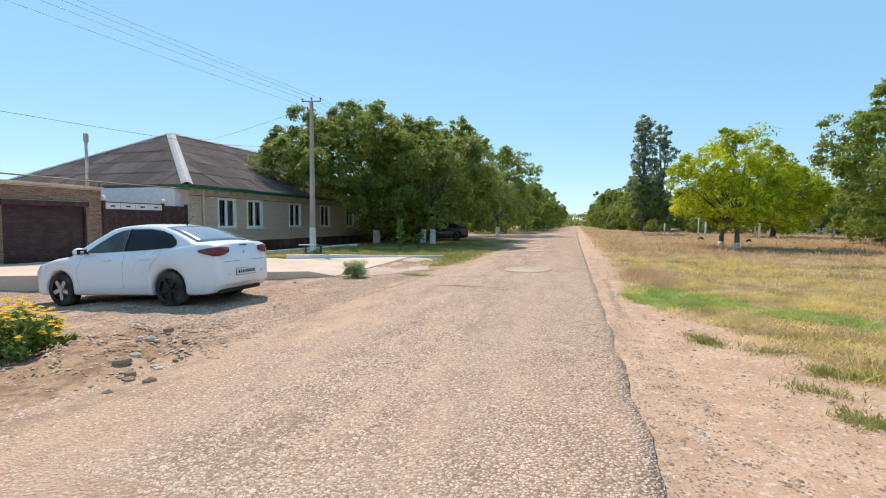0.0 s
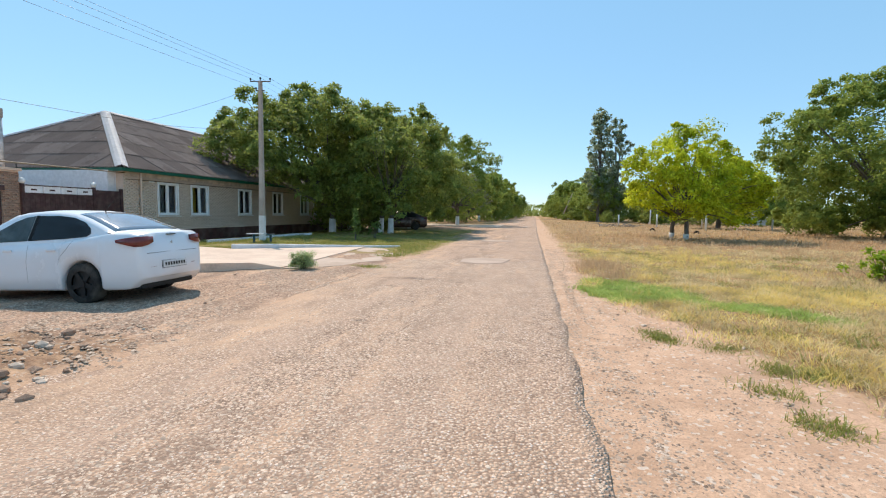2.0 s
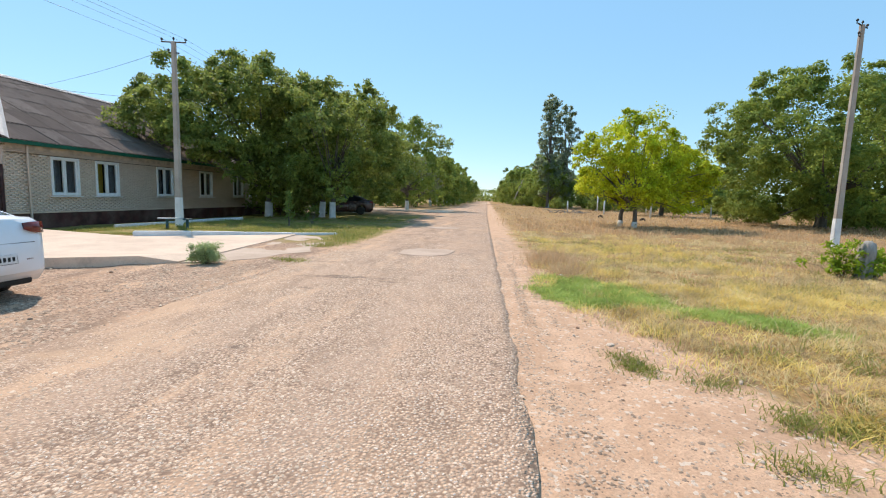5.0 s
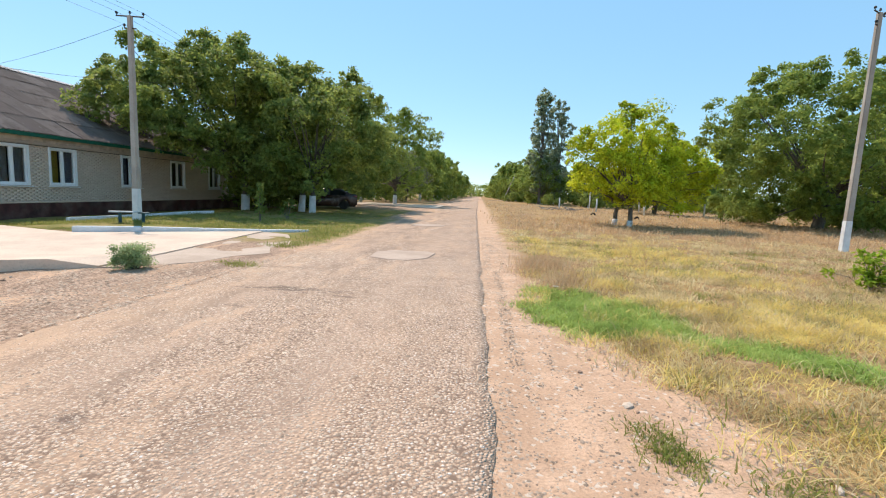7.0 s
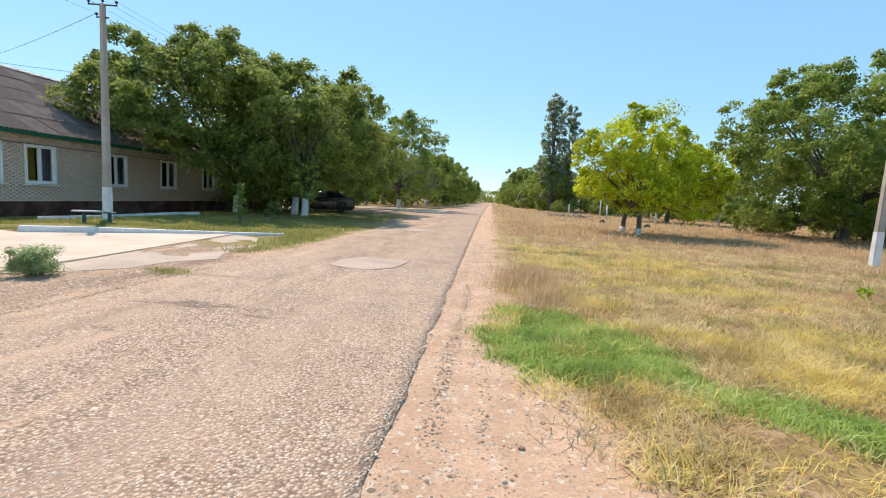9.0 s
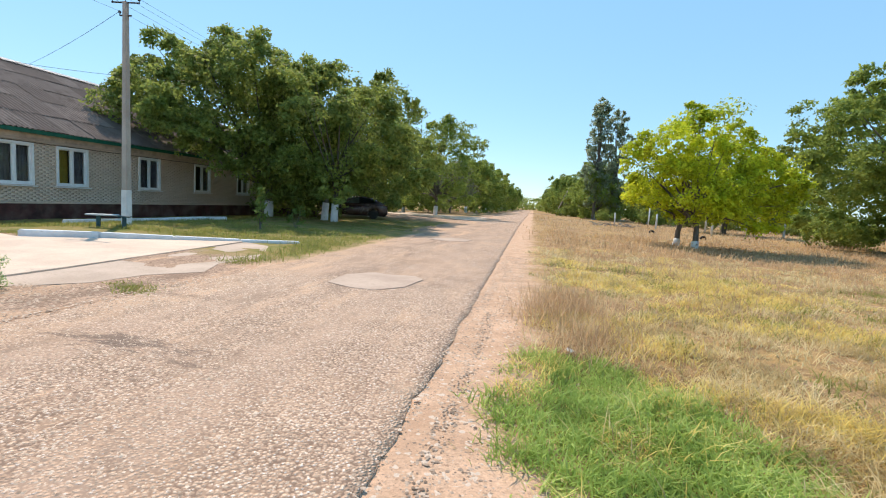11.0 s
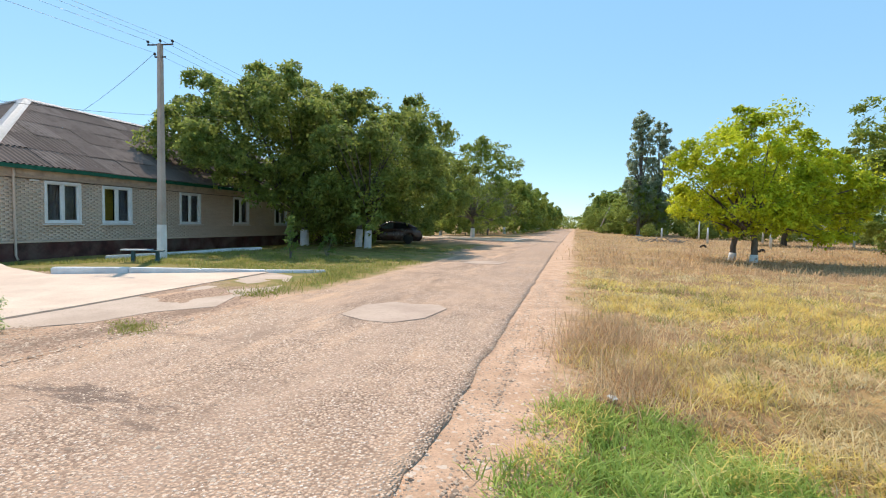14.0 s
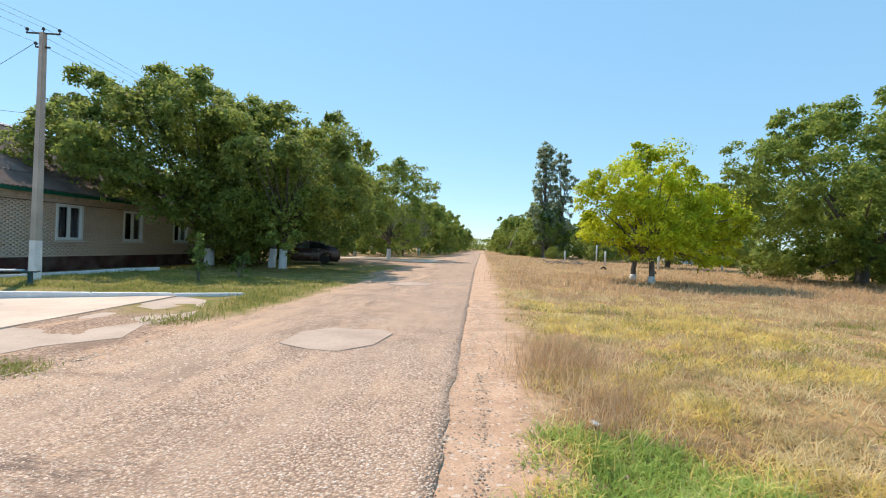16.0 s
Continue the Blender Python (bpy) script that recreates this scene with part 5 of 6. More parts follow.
BX = (-0.985, -0.965, -0.93, -0.80, -0.5, -0.2, 0.4, 1.0, 1.8, 2.35, 2.8, 3.15, 3.4, 3.52, 3.57)
BTOP = (0.70, 0.745, 1.045, 1.085, 1.095, 1.07, 0.99, 0.97, 0.95, 0.94, 0.89, 0.82, 0.73, 0.62, 0.50)
BWID = (0.58, 0.66, 0.715, 0.775, 0.845, 0.87, 0.88, 0.88, 0.88, 0.88, 0.87, 0.83, 0.74, 0.62, 0.48)
CX = (-0.62, -0.35, 0.0, 0.30, 0.55, 0.95, 1.25, 1.5, 1.9, 2.38)
CTOP = (1.075, 1.19, 1.33, 1.42, 1.455, 1.475, 1.465, 1.42, 1.22, 0.945)
WHEELS = ((0.0, 0.76), (0.0, -0.76), (2.63, 0.76), (2.63, -0.76))


def body_low(x):
    z = 0.21 + 0.16 * step(-0.75, -1.0, x) + 0.10 * step(3.3, 3.57, x)
    for c in (0.0, 2.63):
        if abs(x - c) < 0.37:
            z = max(z, 0.31 + math.sqrt(0.37 ** 2 - (x - c) ** 2))
    return z


def side_y(x, z):
    """Half width of the body at the height z."""
    w, t, b = float(np.interp(x, BX, BWID)), float(np.interp(x, BX, BTOP)), body_low(x)
    h = t - b
    crease = 0.012 * math.sin(max(0.0, min(1.0, (x + 0.9) / 4.2)) * math.pi)
    return float(np.interp(z, (b, b + 0.05, b + 0.3 * h, b + 0.62 * h, b + 0.82 * h, t - 0.035), (w * 0.93, w * 0.985, w, w + crease, w * 0.99, w * 0.955)))


def cabin_width(z):
    return 0.815 - (z - 0.97) * 0.44


def car(at, heading, paint, label, group="", dip=0.0):
    root = empty("car", (at[0], at[1], at[2]), heading)
    root.matrix_world = pose(*at, 0, 0, heading) @ Matrix.Rotation(radians(dip), 4, "Y") @ Matrix.Diagonal((0.94, 0.94, 0.98, 1))
    xs = sorted({*BX, *np.linspace(-0.9, 3.5, 45).round(4).tolist(), *[c + s for c in (0.0, 2.63) for s in (-0.372, -0.368, -0.33, -0.25, 0.25, 0.33, 0.368, 0.372)]})
    bm = bmesh.new()
    rings = []
    for x in xs:
        w, t, b = float(np.interp(x, BX, BWID)), float(np.interp(x, BX, BTOP)), body_low(x)
        t = max(t, b + 0.06)
        h = t - b
        crease = 0.012 * math.sin(max(0.0, min(1.0, (x + 0.9) / 4.2)) * math.pi)
        half = [(0, b), (w * 0.93, b), (w * 0.985, b + 0.05 * min(1, h)), (w, b + 0.3 * h), (w + crease, b + 0.62 * h), (w * 0.99, b + 0.82 * h), (w * 0.955, t - 0.035), (w * 0.87, t), (w * 0.45, t + 0.022), (0, t + 0.03)]
        ring = [(y, z) for y, z in half] + [(-y, z) for y, z in half[-2:0:-1]]
        rings.append([bm.verts.new((x, y, z)) for y, z in ring])
    k = len(rings[0])
    for r, s in zip(rings, rings[1:]):
        for i in range(k):
            bm.faces.new((r[i], r[(i + 1) % k], s[(i + 1) % k], s[i]))
    bm.faces.new(rings[0]), bm.faces.new(rings[-1][::-1])
    bmesh.ops.recalc_face_normals(bm, faces=bm.faces)
    body = part("body", bm, paint, root, "", True)
    # cabin shell
    bm = bmesh.new()
    rings = []
    for x in np.linspace(-0.62, 2.38, 31):
        t = float(np.interp(x, CX, CTOP))
        b = min(float(np.interp(x, BX, BTOP)) - 0.03, t - 0.005)
        top_w = cabin_width(max(t - 0.05, b))
        half = [(cabin_width(b), b), (cabin_width(b + (t - b) * 0.5), b + (t - b) * 0.5), (top_w, max(t - 0.05, b + 0.001)), (top_w - 0.05, max(t - 0.012, b + 0.002)), (top_w * 0.5, t + 0.012), (0, t + 0.018)]
        rings.append([bm.verts.new((x, y, z)) for y, z in half] + [bm.verts.new((x, -y, z)) for y, z in half[-2::-1]])
    for r, s in zip(rings, rings[1:]):
        for i in range(len(r) - 1):
            bm.faces.new((r[i], r[i + 1], s[i + 1], s[i]))
    bmesh.ops.recalc_face_normals(bm, faces=bm.faces)
    part("roof", bm, paint, root, "", True)

    def roof_glass(x0, x1, name, trim):
        bm = bmesh.new()
        grid = []
        for x in np.linspace(x0, x1, 8):
            t = float(np.interp(x, CX, CTOP))
            w = cabin_width(t) - trim
            grid.append([bm.verts.new((x, w * q, t + 0.028 - 0.03 * abs(q) ** 2.2)) for q in np.linspace(-1, 1, 9)])
        for r, s in zip(grid, grid[1:]):
            for i in range(8):
                bm.faces.new((r[i], r[i + 1], s[i + 1], s[i]))
        bmesh.ops.recalc_face_normals(bm, faces=bm.faces)
        bmesh.ops.solidify(bm, geom=bm.faces[:], thickness=0.006)
        return part(name, bm, REAR_GLASS if name == "rear_window" else GLASS_DARK, root, "glossy glass reflecting the sky", True)

    roof_glass(-0.52, 0.27, "rear_window", 0.075)
    roof_glass(1.56, 2.30, "windscreen", 0.07)

    def side_panel(name, outline, side, material, lift=0.006, parent=None, label=""):
        """A thin panel lying on the leaning cabin side."""
        bm = bmesh.new()
        vs = [bm.verts.new((x, side * (cabin_width(z) + lift), z)) for x, z in outline]
        bm.faces.new(vs)
        bmesh.ops.solidify(bm, geom=bm.faces[:], thickness=0.004)
        return part(name, bm, material, parent or root, label)

    rear_win = [(0.98, 1.0), (0.96, 1.395), (0.55, 1.385), (0.25, 1.345), (0.02, 1.27), (-0.12, 1.17), (-0.15, 1.09), (-0.08, 1.045), (0.3, 1.02)]
    front_win = [(1.06, 1.0), (1.04, 1.395), (1.22, 1.375), (1.42, 1.31), (1.75, 1.14), (1.98, 0.99), (1.6, 0.985)]
    for side in (1, -1):
        side_panel("side_window", rear_win, side, GLASS_DARK, label="dark tinted window")
        side_panel("side_window", front_win, side, FRONT_GLASS, label="glossy window coloured like the light interior behind it")
        side_panel("pillar_trim", [(0.985, 1.0), (1.055, 1.0), (1.035, 1.4), (0.965, 1.4)], side, BLACK_PLASTIC, 0.003)
        # door seams, handles, mirror, lamps
        for line in ([(1.03, 0.34), (1.02, 0.5), (1.01, 0.7), (1.0, 0.93)], [(2.1, 0.36), (2.14, 0.5), (2.13, 0.7), (2.03, 0.91)], [(0.40, 0.62), (0.36, 0.74), (0.22, 0.86), (0.12, 0.98)], [(0.42, 0.25), (1.2, 0.255), (2.2, 0.25)]):
            bm = bmesh.new()
            pts = []
            for (xa, za), (xb, zb) in zip(line, line[1:]):
                for i in range(6):
                    q = i / 6
                    pts.append((xa + (xb - xa) * q, za + (zb - za) * q))
            pts.append(line[-1])
            tube(bm, [(x, side * (side_y(x, z) - 0.001), z) for x, z in pts], [0.0032] * len(pts), 5)
            part("panel_gap", bm, SEAM, root)
        for sx in (0.42, 1.28):
            bm = box_bm((sx, -0.014, 0.835), (sx + 0.19, 0.014, 0.87), 0.012)
            bm.transform(Matrix.Translation((0, side * 0.889, 0)))
            part("door_handle", bm, paint, root)
        bm = bmesh.new()
        bmesh.ops.create_uvsphere(bm, u_segments=14, v_segments=10, radius=1, matrix=Matrix.LocRotScale((1.93, side * 0.96, 1.02), None, (0.075, 0.12, 0.075)))
        mirror = part("mirror", bm, paint, root, "", True)
        bm = box_bm((1.86, side * 0.96 - 0.09, 0.975), (1.872, side * 0.96 + 0.09, 1.065), 0.004)
        part("mirror_glass", bm, BLACK_PLASTIC, mirror)
        bm = box_bm((1.9, min(side * 0.78, side * 0.9), 0.975), (1.97, max(side * 0.78, side * 0.9), 1.0), 0.005)
        part("mirror_arm", bm, BLACK_PLASTIC, mirror)
        # tail lamp wraps round the corner
        bm = bmesh.new()
        prof = [(-0.965, 0.42), (-0.955, 0.54), (-0.935, 0.64), (-0.89, 0.735), (-0.80, 0.783), (-0.64, 0.826)]
        top = [1.015, 1.025, 1.025, 1.02, 1.01, 0.985]
        bot = [0.93, 0.885, 0.87, 0.87, 0.90, 0.945]
        lo = [bm.verts.new((x - 0.03, side * (y + 0.02), z)) for (x, y), z in zip(prof, bot)]
        hi = [bm.verts.new((x - 0.024, side * (y + 0.012), z)) for (x, y), z in zip(prof, top)]
        for i in range(5):
            bm.faces.new((lo[i], lo[i + 1], hi[i + 1], hi[i]))
        bmesh.ops.recalc_face_normals(bm, faces=bm.faces)
        bmesh.ops.solidify(bm, geom=bm.faces[:], thickness=0.05)
        part("tail_light", bm, RED_LENS, root, "dark red tail light", True)
        bm = box_bm((-0.985, side * 0.46 - 0.06, 0.52), (-0.955, side * 0.46 + 0.06, 0.55), 0.006)
        part("reflector", bm, RED_LENS, root)
        bm = bmesh.new()
        bmesh.ops.create_uvsphere(bm, u_segments=12, v_segments=8, radius=1, matrix=Matrix.LocRotScale((3.28, side * 0.66, 0.70), Euler((0, 0.5, -0.45 * side)), (0.22, 0.10, 0.06)))
        part("headlight", bm, CLEAR_LENS, root, "clear headlight", True)
    # number plate with its unreadable characters as bars
    plate = part("number_plate", box_bm((-1.0, -0.26, 0.50), (-0.985, 0.26, 0.615), 0.004), PLATE, root, "white number plate")
    for i in range(8):
        y = 0.21 - i * 0.06
        part("plate_mark", box_bm((-1.004, y - 0.017, 0.53), (-1.0005, y + 0.017, 0.585)), BLACK_PLASTIC, plate)
    part("plate_recess", box_bm((-0.985, -0.29, 0.485), (-0.97, 0.29, 0.63), 0.006), BLACK_PLASTIC, root)
    bm = bmesh.new()
    box(bm, (-0.972, -0.56, 0.752), (-0.95, 0.56, 0.76), 0.003)
    part("boot_seam", bm, SEAM, root)
    bm = bmesh.new()
    bmesh.ops.create_cone(bm, cap_ends=True, segments=3, radius1=0.035, radius2=0.035, depth=0.012, matrix=Matrix.Translation((-0.948, 0, 0.91)) @ Euler((0, radians(90), 0)).to_matrix().to_4x4())
    part("badge", bm, ALLOY, root, "small metal badge")
    part("underbody", box_bm((-0.85, -0.58, 0.19), (3.35, 0.58, 0.55), 0.03), BLACK_PLASTIC, root, "black underbody")
    part("boot_spoiler", box_bm((-0.955, -0.10, 1.035), (-0.935, 0.10, 1.05), 0.003), BLACK_PLASTIC, root)
    bm = bmesh.new()
    tube(bm, [(0.35, 0, 1.44), (0.28, 0, 1.53), (0.16, 0, 1.62)], [0.012, 0.006, 0.003], 6)
    part("aerial", bm, BLACK_PLASTIC, root)
    for i, (wx, wy) in enumerate(WHEELS):
        side = 1 if wy > 0 else -1
        prof = [(0.20, -0.10), (0.29, -0.105), (0.315, -0.085), (0.32, 0), (0.315, 0.085), (0.29, 0.105), (0.20, 0.10)]
        bm = bmesh.new()
        seg = 32
        rows = [[bm.verts.new((wx + r * math.cos(2 * math.pi * s / seg), wy + y, 0.318 + r * math.sin(2 * math.pi * s / seg))) for r, y in prof] for s in range(seg)]
        for s in range(seg):
            a, b = rows[s], rows[(s + 1) % seg]
            for j in range(len(prof) - 1):
                bm.faces.new((a[j], a[j + 1], b[j + 1], b[j]))
        bmesh.ops.recalc_face_normals(bm, faces=bm.faces)
        wheel = part("wheel", bm, RUBBER, root, "black rubber tyre", True)
        front = wx > 1
        m = ALLOY if front else BLACK_PLASTIC
        bm = bmesh.new()
        rot = Matrix.Translation((wx, wy, 0.318)) @ Euler((radians(90), 0, 0)).to_matrix().to_4x4()
        bmesh.ops.create_cone(bm, cap_ends=True, segments=28, radius1=0.215, radius2=0.215, depth=0.12, matrix=rot)
        part("rim_barrel", bm, BLACK_PLASTIC, wheel, "", False)
        bm = bmesh.new()
        for s in range(5):
            a = 2 * math.pi * s / 5 + 0.3
            mm = Matrix.Translation((wx, wy + side * 0.075, 0.318)) @ Matrix.Rotation(a, 4, "Y")
            c = bmesh.ops.create_cube(bm, size=1, matrix=mm @ Matrix.Translation((0.115, 0, 0)) @ Matrix.Diagonal((0.2, 0.03, 0.075, 1)))
        bmesh.ops.create_cone(bm, cap_ends=True, segments=18, radius1=0.055, radius2=0.05, depth=0.05, matrix=Matrix.Translation((wx, wy + side * 0.08, 0.318)) @ Euler((radians(90), 0, 0)).to_matrix().to_4x4())
        part("rim", bm, m, wheel, "silver five-spoke rim" if front else "plain black steel rim")
    return tagged(root, label, "car", group)


car((-6.62, 7.12, gz(-6.6, 7.0) - 0.01), 181.5, CAR_WHITE, "white four-door saloon with dark tinted windows, parked on gravel", dip=2.7)
car((-9.3, 35.8, gz(-10.5, 35.8)), 200.0, CAR_DARK, "dark red car parked in the shade of the trees")

# ---- small things on the house side ----
BENCH_PALE = plain("pale_blue_bench_paint", (0.50, 0.53, 0.55), 0.7, vary=0.12, dust=0.2)
BENCH_TEAL = plain("teal_bench_paint", (0.03, 0.09, 0.11), 0.6, vary=0.2)
bench = empty("bench", (-11.35, 18.05, gz(-11.4, 18.0)), 33)
part("seat_board", box_bm((-0.5, -0.15, 0.36), (0.30, 0.15, 0.40), 0.008), BENCH_PALE, bench, "pale blue-grey board")
part("seat_board", box_bm((0.305, -0.15, 0.33), (0.62, 0.15, 0.37), 0.008), BENCH_TEAL, bench, "teal painted board")
for x in (-0.2, 0.45):
    part("leg", box_bm((x - 0.045, -0.06, -0.1), (x + 0.045, 0.06, 0.359 if x < 0 else 0.329), 0.008), BENCH_TEAL, bench, "dark teal post")
tagged(bench, "low two-board bench with dark painted posts by the pole", "bench")


def plant(name, at, seed, clumps, per, size, leaf, stem_r, label, category, flat=1.0, clump=(0.08, 0.16)):
    rng = np.random.default_rng(seed)
    root = empty(name, (at[0], at[1], gz(*at)))
    for c in clumps:
        bm = bmesh.new()
        e = Vector(c)
        tube(bm, [(0.02 * rng.normal(), 0.02 * rng.normal(), -0.05), e * 0.5 + Vector((0, 0, 0.12 * e.length)), e], [stem_r, stem_r * 0.7, stem_r * 0.3], 5)
        part("stem", bm, BARK, root)
    v, f = leaf_cloud(clumps, rng.uniform(*clump, len(clumps)), per, size, rng, 0.15, flat)
    raw("leaves", v, f, leaf, root)
    return tagged(root, label, category)


rs = np.random.default_rng(71)
plant("sapling", (-8.4, 21.4), 72, [(rs.normal() * 0.26 * (1.3 - z), rs.normal() * 0.26 * (1.3 - z), z) for z in np.linspace(0.35, 1.5, 13)], 26, 0.13, SAPLING, 0.016, "young walnut sapling with pale green leaves", "sapling")
plant("sapling", (-8.2, 23.6), 73, [(rs.normal() * 0.22, rs.normal() * 0.2, z) for z in np.linspace(0.2, 0.8, 6)], 24, 0.14, SAPLING, 0.012, "low walnut sprout with pale green leaves", "sapling")
plant("weed_clump", (-5.4, 10.8), 74, [(rs.uniform(-0.27, 0.27), rs.uniform(-0.22, 0.22), rs.uniform(0.05, 0.2)) for z in range(50)] + [(rs.uniform(-0.22, 0.22), rs.uniform(-0.2, 0.2), rs.uniform(0.2, 0.36)) for z in range(44)], 60, 0.035, WEED, 0.004, "grey-green weed growing at the slab's corner", "weed", 1.4, (0.05, 0.10))
# marigold bush
mari = [(rs.uniform(-1, 1) * 0.5, rs.uniform(-1, 1) * 0.42, rs.uniform(0.08, 0.36)) for i in range(60)]
bush = plant("flower_bush", (-5.62, 3.4), 75, mari, 46, 0.07, SAPLING, 0.008, "bushy marigold clump with bright yellow flowers", "flowers", 1.0, (0.07, 0.13))
for i in range(150):
    a, r = rs.uniform(0, 6.28), rs.uniform(0, 1) ** 0.5
    q = Vector((0.6 * r * math.cos(a), 0.52 * r * math.sin(a), 0.54 - 0.3 * r * r * r + rs.normal() * 0.03))
    bm = bmesh.new()
    for ring, (rad, lift, cnt) in enumerate(((0.04, 0.0, 9), (0.026, 0.016, 7))):
        for s in range(cnt):
            b = 2 * math.pi * s / cnt + ring
            u, w = Vector((math.cos(b), math.sin(b), 0.25)), Vector((-math.sin(b), math.cos(b), 0))
            vs = [bm.verts.new(q + p) for p in (Vector((0, 0, lift)), u * rad * 0.6 + w * rad * 0.35 + Vector((0, 0, lift)), u * rad + Vector((0, 0, lift)), u * rad * 0.6 - w * rad * 0.35 + Vector((0, 0, lift)))]
            bm.faces.new(vs)
    part("flower", bm, PETAL, bush, "yellow marigold head" if i == 0 else "")

# rubble beside the forecourt
RUBBLE = stone_material("dark_rubble", (0.15, 0.085, 0.06), (0.38, 0.255, 0.18))
PALE_RUBBLE = stone_material("pale_rubble", (0.40, 0.30, 0.23), (0.62, 0.50, 0.40))


def stone(at, size, seed, material, label="rough stone lying in the dirt", tall=0.6, name="stone"):
    rng = random.Random(seed)
    bm = bmesh.new()
    bmesh.ops.create_icosphere(bm, subdivisions=2 if size < 0.03 else 1, radius=1)
    sx, sy, sz = size * rng.uniform(0.8, 1.3), size * rng.uniform(0.6, 1.0), size * tall
    for v in bm.verts:
        k = 1 + 0.35 * noise.noise(v.co * 1.6 + Vector((seed, 0, 0)))
        v.co = Vector((v.co.x * sx * k, v.co.y * sy * k, max(-0.5, v.co.z) * sz * k))
    bm.transform(Matrix.Rotation(rng.uniform(0, 6), 4, "Z"))
    ob = link(name, bm, material)
    ob.location = (at[0], at[1], gz(*at) + sz * 0.3)
    return tagged(ob, label, "stone", "stones")


rg = random.Random(9)
for i in range(46):
    q = rg.random()
    x, y = -4.95 + 1.25 * q + rg.gauss(0, 0.16), 4.75 - 1.5 * q + rg.gauss(0, 0.16)
    big = rg.random() < 0.4
    stone((x, y), rg.uniform(0.045, 0.08) if big else rg.uniform(0.02, 0.045), i + 3, rg.choice((RUBBLE, RUBBLE, PALE_RUBBLE)), "broken brick and stone rubble in the dirt")
stone((-3.58, 2.94), 0.055, 50, RUBBLE, "dark red-brown stone on the dirt")
stone((1.52, 6.95), 0.055, 51, PALE_RUBBLE, "pale flat stone on the sandy verge", 0.4)
stone((2.35, 6.07), 0.035, 52, PALE_RUBBLE, "small pale stone in the grass")
for i in range(14):
    stone((rg.uniform(0.7, 1.9), rg.uniform(4, 14)), rg.uniform(0.012, 0.025), 60 + i, rg.choice((RUBBLE, PALE_RUBBLE)), "small stone on the sandy verge")
for i in range(16):
    stone((rg.uniform(-9, -4.2), rg.uniform(4, 10)), rg.uniform(0.015, 0.03), 80 + i, rg.choice((RUBBLE, PALE_RUBBLE)), "small stone on the gravel forecourt")


def scrap(at, w, l, seed, label):
    """A crumpled scrap of film or paper."""
    bm = bmesh.new()
    bmesh.ops.create_grid(bm, x_segments=7, y_segments=5, size=0.5)
    for v in bm.verts:
        v.co = Vector((v.co.x * w, v.co.y * l, 0.02 + 0.03 * noise.noise(Vector((v.co.x * 4, v.co.y * 4, seed)))))
    bmesh.ops.solidify(bm, geom=bm.faces[:], thickness=0.002)
    bm.transform(Matrix.Rotation(seed, 4, "Z"))
    ob = link("litter", bm, PVC)
    ob.location = (at[0], at[1], gz(*at) + 0.015)
    return tagged(ob, label, "litter")


scrap((1.70, 11.29), 0.10, 0.07, 2.0, "crumpled white scrap in the dry weeds")
scrap((1.88, 12.4), 0.18, 0.07, 0.4, "crumpled white plastic strip in the dry weeds")

# ---- things in the field ----
STUMP = bark_material("weathered_stump", (0.22, 0.20, 0.18), (0.40, 0.37, 0.34))
bm = bmesh.new()
tube(bm, [(0, 0, -0.2), (0.01, 0, 0.3), (0.03, 0, 0.62), (0.04, 0, 0.78), (0.04, 0, 0.84)], [0.17, 0.155, 0.16, 0.13, 0.05], 12)
stump = link("old_post", bm, STUMP, smooth=True)
stump.location = (8.2, 12.6, gz(8.2, 12.6))
tagged(stump, "weathered grey wooden post stump overgrown with vine", "post")
plant("vine", (7.85, 12.75), 76, [(rs.normal() * 0.2, rs.normal() * 0.2, rs.uniform(0.15, 0.75)) for i in range(26)], 34, 0.10, VINE, 0.008, "bright green vine climbing an old post", "vine", 1.0, (0.08, 0.15))
plant("vine", (8.5, 12.7), 77, [(rs.normal() * 0.22, rs.normal() * 0.2, rs.uniform(0.15, 0.6)) for i in range(20)], 34, 0.10, VINE, 0.008, "bright green vine climbing an old post", "vine", 1.0, (0.08, 0.15))


def fence_post(x, y, h, lean=0.0):
    bm = bmesh.new()
    tube(bm, [(0, 0, -0.2), (0, 0, h * 0.5), (lean, 0, h)], [0.11, 0.10, 0.09], 8)
    ob = link("fence_post", bm, WHITEWASH, smooth=True)
    ob.location = (x, y, gz(x, y))
    return tagged(ob, "whitewashed thick post in the field", "post", "field posts")


for x, y, h in ((18.1, 78.9, 2.6), (17.5, 52.6, 1.8), (15.0, 62.0, 1.7), (21.5, 66.0, 1.7), (12.5, 74.0, 1.6), (27.0, 60.0, 1.7)):
    fence_post(x, y, h)


def tyre_half(x, y, r=0.2):
    bm = bmesh.new()
    k = 14
    tube(bm, [(r * math.cos(math.pi * i / k), 0, r * math.sin(math.pi * i / k) - 0.05) for i in range(k + 1)], [0.09] * (k + 1), 8)
    ob = link("buried_tyre", bm, RUBBER, smooth=True)
    ob.location = (x, y, gz(x, y))
    return tagged(ob, "black tyre half buried in the dry field", "tyre", "buried tyres")


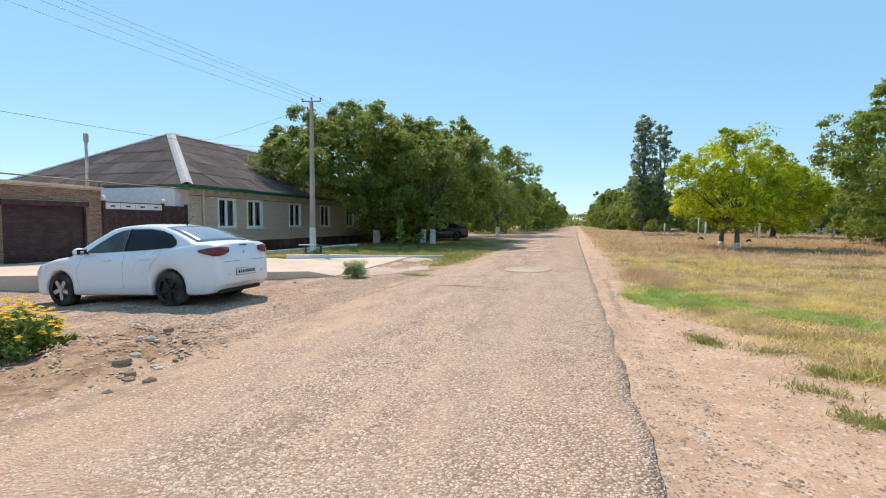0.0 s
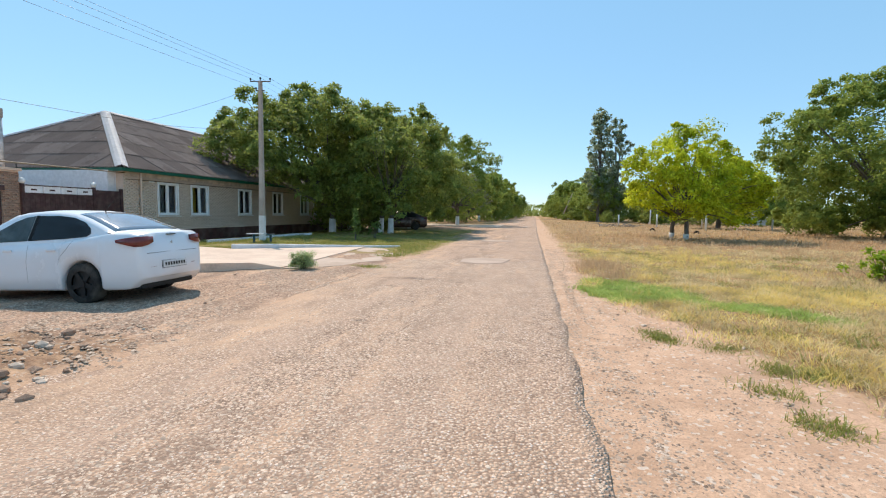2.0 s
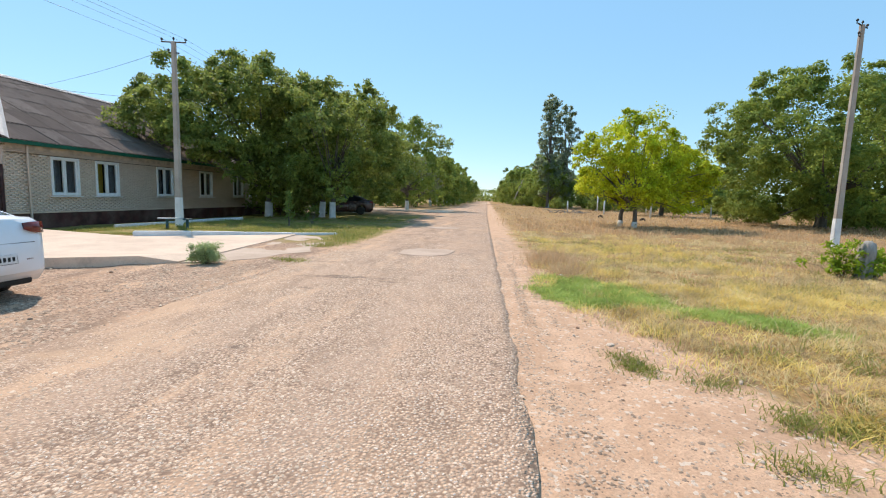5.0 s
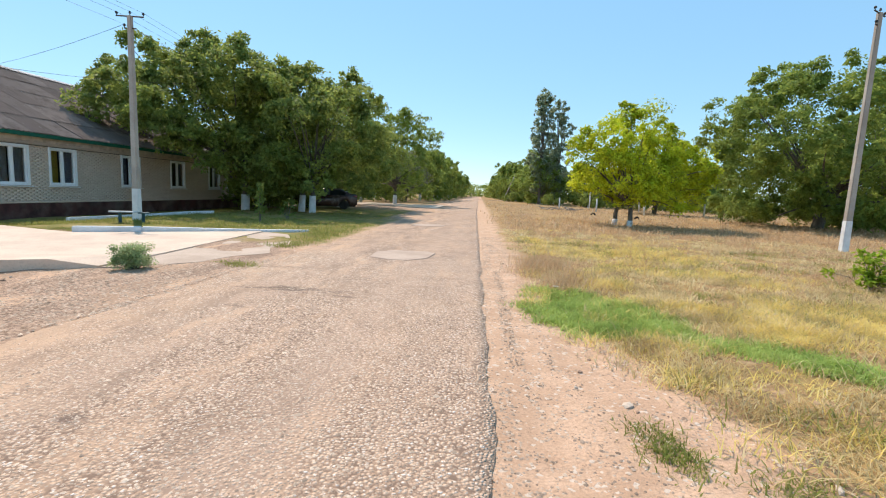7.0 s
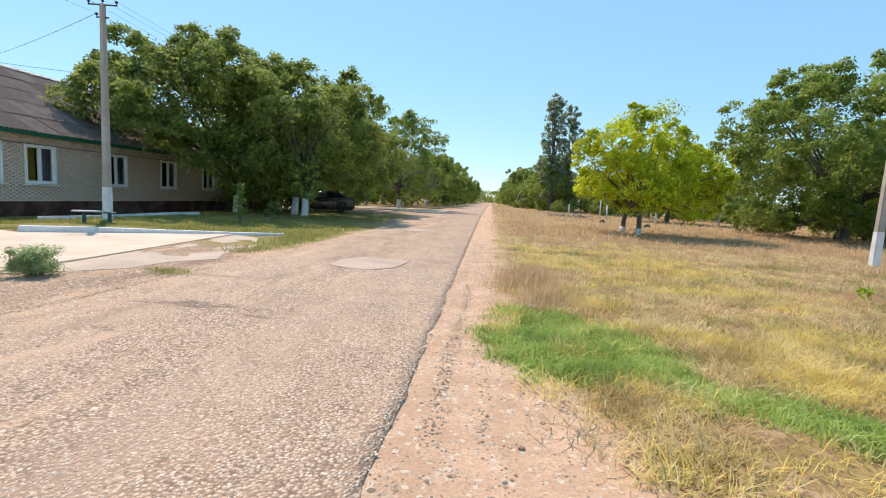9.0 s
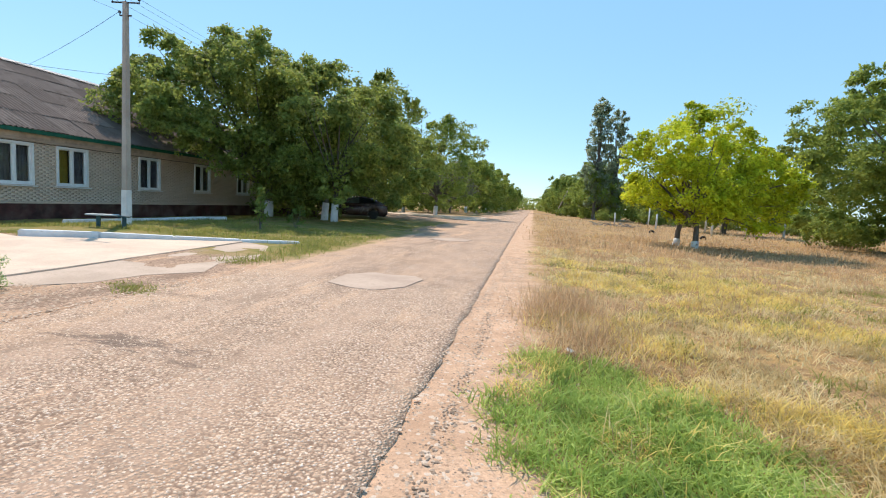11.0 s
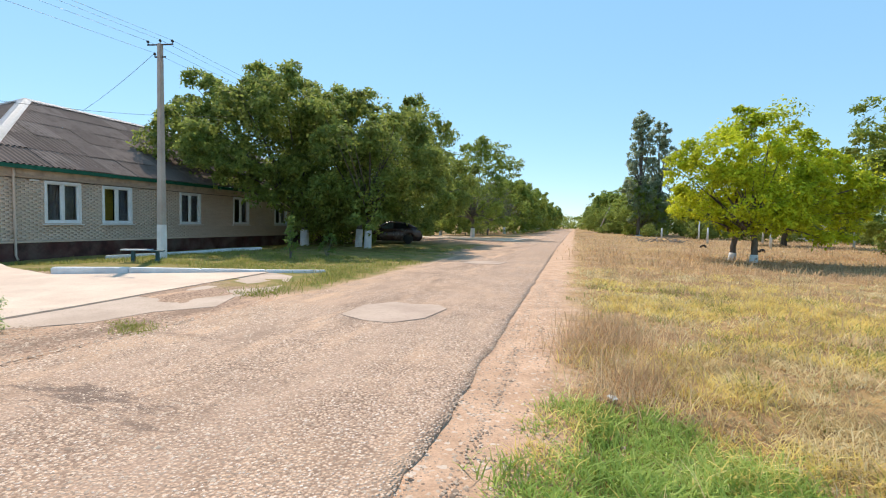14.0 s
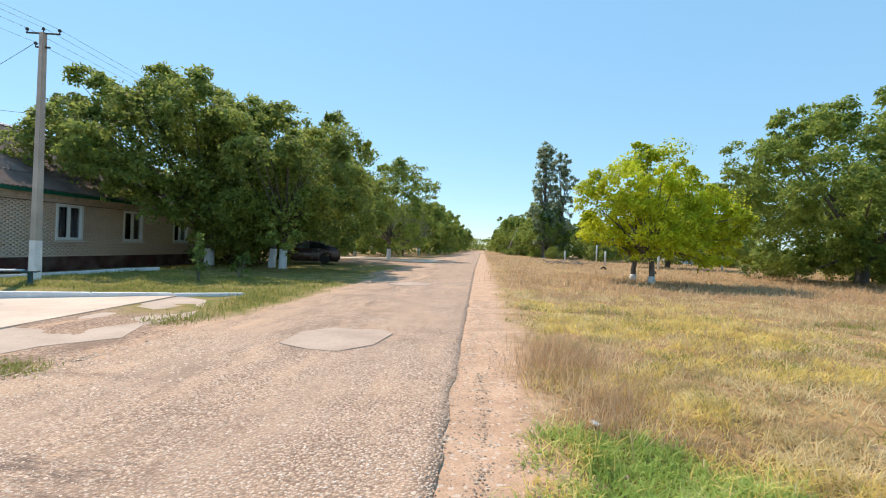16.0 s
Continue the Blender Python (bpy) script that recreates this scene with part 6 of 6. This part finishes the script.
for x, y in ((11.5, 49.0), (13.6, 43.0)):
    tyre_half(x, y)
heap = empty("branch_heap", (9.6, 58.0, 0.0))
for i in range(26):
    a = rg.uniform(0, 6.28)
    c = Vector((rg.uniform(-2.2, 2.2), rg.uniform(-0.6, 0.6), 0.12))
    bm = bmesh.new()
    d = Vector((math.cos(a), math.sin(a) * 0.4, rg.uniform(0.0, 0.4)))
    tube(bm, [c, c + d * 0.7 + Vector((0, 0, 0.12)), c + d * 1.3], [0.05, 0.035, 0.012], 5)
    part("branch", bm, STUMP, heap)
tagged(heap, "heap of bare grey cut branches in the field", "branches")
# leaning pole beside the cross street
bm = bmesh.new()
tube(bm, [(0, 0, -0.3), (3.1, 0.5, 7.4)], [0.16, 0.11], 8)
lean = link("leaning_pole", bm, POLE_CONCRETE, smooth=True)
lean.location = (6.9, 131.6, 0)
tagged(lean, "concrete strut pole leaning beside the side street", "pole")

# low white houses far behind the field
ROOF_GREY = plain("grey_roof_sheet", (0.22, 0.21, 0.21), 0.7, vary=0.2, scale=1)
for x, y, w, rz in ((57, 70, 9, 40), (70, 92, 12, 30), (44, 104, 11, 12)):
    h = empty("far_house", (x, y, 0), rz)
    bm = box_bm((-w / 2, -3, -0.3), (w / 2, 3, 2.9))
    part("wall", bm, WHITE_PAINT, h)
    bm = bmesh.new()
    e = [bm.verts.new(p) for p in ((-w / 2 - 0.4, -3.4, 2.9), (w / 2 + 0.4, -3.4, 2.9), (w / 2 + 0.4, 3.4, 2.9), (-w / 2 - 0.4, 3.4, 2.9), (-w / 2 - 0.4, 0, 4.9), (w / 2 + 0.4, 0, 4.9))]
    for q in ((0, 1, 5, 4), (2, 3, 4, 5), (0, 4, 3), (1, 2, 5), (3, 2, 1, 0)):
        bm.faces.new([e[i] for i in q])
    part("roof", bm, ROOF_GREY, h)
    for i in range(4):
        a = -w / 2 + 1.2 + i * (w - 2.4) / 3.4
        part("window", box_bm((a, -3.03, 1.0), (a + 1.1, -2.99, 2.2), 0.01), GLASS_DARK, h)
    tagged(h, "low white rendered house far behind the field", "house", "far houses")

# bushes in the shade between the walnuts and along the house
for i, (x, y, r, h) in enumerate(((-12.3, 33.5, 1.8, 2.6), (-15.2, 35.0, 2.0, 3.0), (-12.8, 42.0, 2.0, 2.4), (-16.5, 46.5, 2.6, 3.6), (-15.0, 54.5, 2.4, 3.2), (-11.5, 61.5, 2.2, 3.0), (-15.5, 60.0, 2.6, 3.6), (-12.6, 74.0, 2.4, 3.4))):
    tree((x, y), 120 + i, round_blobs(r, 0.0, h, 130 + i, 6), 110, 34, 0.24, WALNUT_DEEP, 0.05, 0.6, label="dense green shrub in the shade of the walnuts", z_min=0.1, wash=0, name="shrub", category="shrub", group="shrubs", twigs=8)

low = tree((29.5, 44.5), 150, round_blobs(2.6, 0.0, 2.6, 151, 6), 110, 40, 0.26, WALNUT_DEEP, 0.05, 0.6, label="dense low shrub at the field's far edge", z_min=0.1, wash=0, name="shrub", category="shrub", group="field shrubs", twigs=8)
for i, (x, y, k) in enumerate(((33, 46, 1.0), (24.5, 47, 0.8), (37, 50, 1.1), (20, 84, 0.9), (26, 82, 1.0), (32, 84, 1.1), (38, 80, 1.0), (44, 82, 1.2), (14, 92, 0.7), (50, 76, 1.2), (42, 62, 1.1), (47, 56, 1.2), (8.5, 118, 0.8), (12, 121, 1.0), (17, 108, 1.0), (23, 110, 1.1))):
    copy_thing(low, pose(x, y, 0, 0, 0, 47 * i) @ Matrix.Scale(k, 4))

# woods along the horizon
rw = np.random.default_rng(88)
cs = []
for i in range(900):
    a = rw.uniform(-1.35, 1.35)
    d = rw.uniform(230, 300)
    p = (d * math.sin(a), d * math.cos(a), 0.5 + rw.uniform(0, 1) ** 1.2 * (9 if abs(math.sin(a)) > 0.06 else 6))
    if abs(p[0] + 1.7) > 4 or d > 255:
        cs.append(p)
for i in range(110):
    a, d = rw.uniform(-0.13, 0.13), rw.uniform(256, 300)
    cs.append((d * math.sin(a), d * math.cos(a), 0.5 + rw.uniform(0, 5.5)))
v, f = leaf_cloud(cs, rw.uniform(2, 4.5, len(cs)), 34, 1.5, rw)
tagged(raw("far_woods", v, f, WALNUT_DEEP), "distant belt of trees along the horizon", "woods", kind="stuff")

# ---- bricks of the house front, last ----
nearest = brick_rows(HY0, 24.6, 0.42, 2.79, holes)
pick = [b for b in nearest if b[0] < 21.7 and 1.0 < b[2] < 2.79 and b[1] > 18.4][:300]
chosen = set(pick)
rest = [b for b in brick_rows(HY0, HY1, 0.42, 2.79, holes) if b not in chosen]
v, f = lined_bricks(rest, FX - 0.012, FX)
raw("bricks", [H0 @ Vector(p) for p in v], f, BRICK, house)["kind"] = "stuff"
BRICK_SINGLE = brick_material("sand_lime_brick_single", (0.59, 0.465, 0.375), (0.65, 0.52, 0.425), (0.58, 0.46, 0.37))
for node in BRICK_SINGLE.node_tree.nodes:
    if node.type == "NEW_GEOMETRY" and node.outputs["Random Per Island"].links:
        info = BRICK_SINGLE.node_tree.nodes.new("ShaderNodeObjectInfo")
        to = node.outputs["Random Per Island"].links[0].to_socket
        BRICK_SINGLE.node_tree.links.new(info.outputs["Random"], to)
shared = {}
for a, b, c, d in pick:
    key = round(b - a, 3)
    if key not in shared:
        vv, ff = lined_bricks([(-(b - a) / 2, (b - a) / 2, -(d - c) / 2, (d - c) / 2)], -0.012, 0.0)
        first = raw("brick", vv, ff, BRICK_SINGLE, house)
        shared[key] = first.data
        ob = first
    else:
        ob = new("brick", shared[key])
        ob.parent = house
    ob.location = H0 @ Vector((FX, (a + b) / 2, (c + d) / 2))
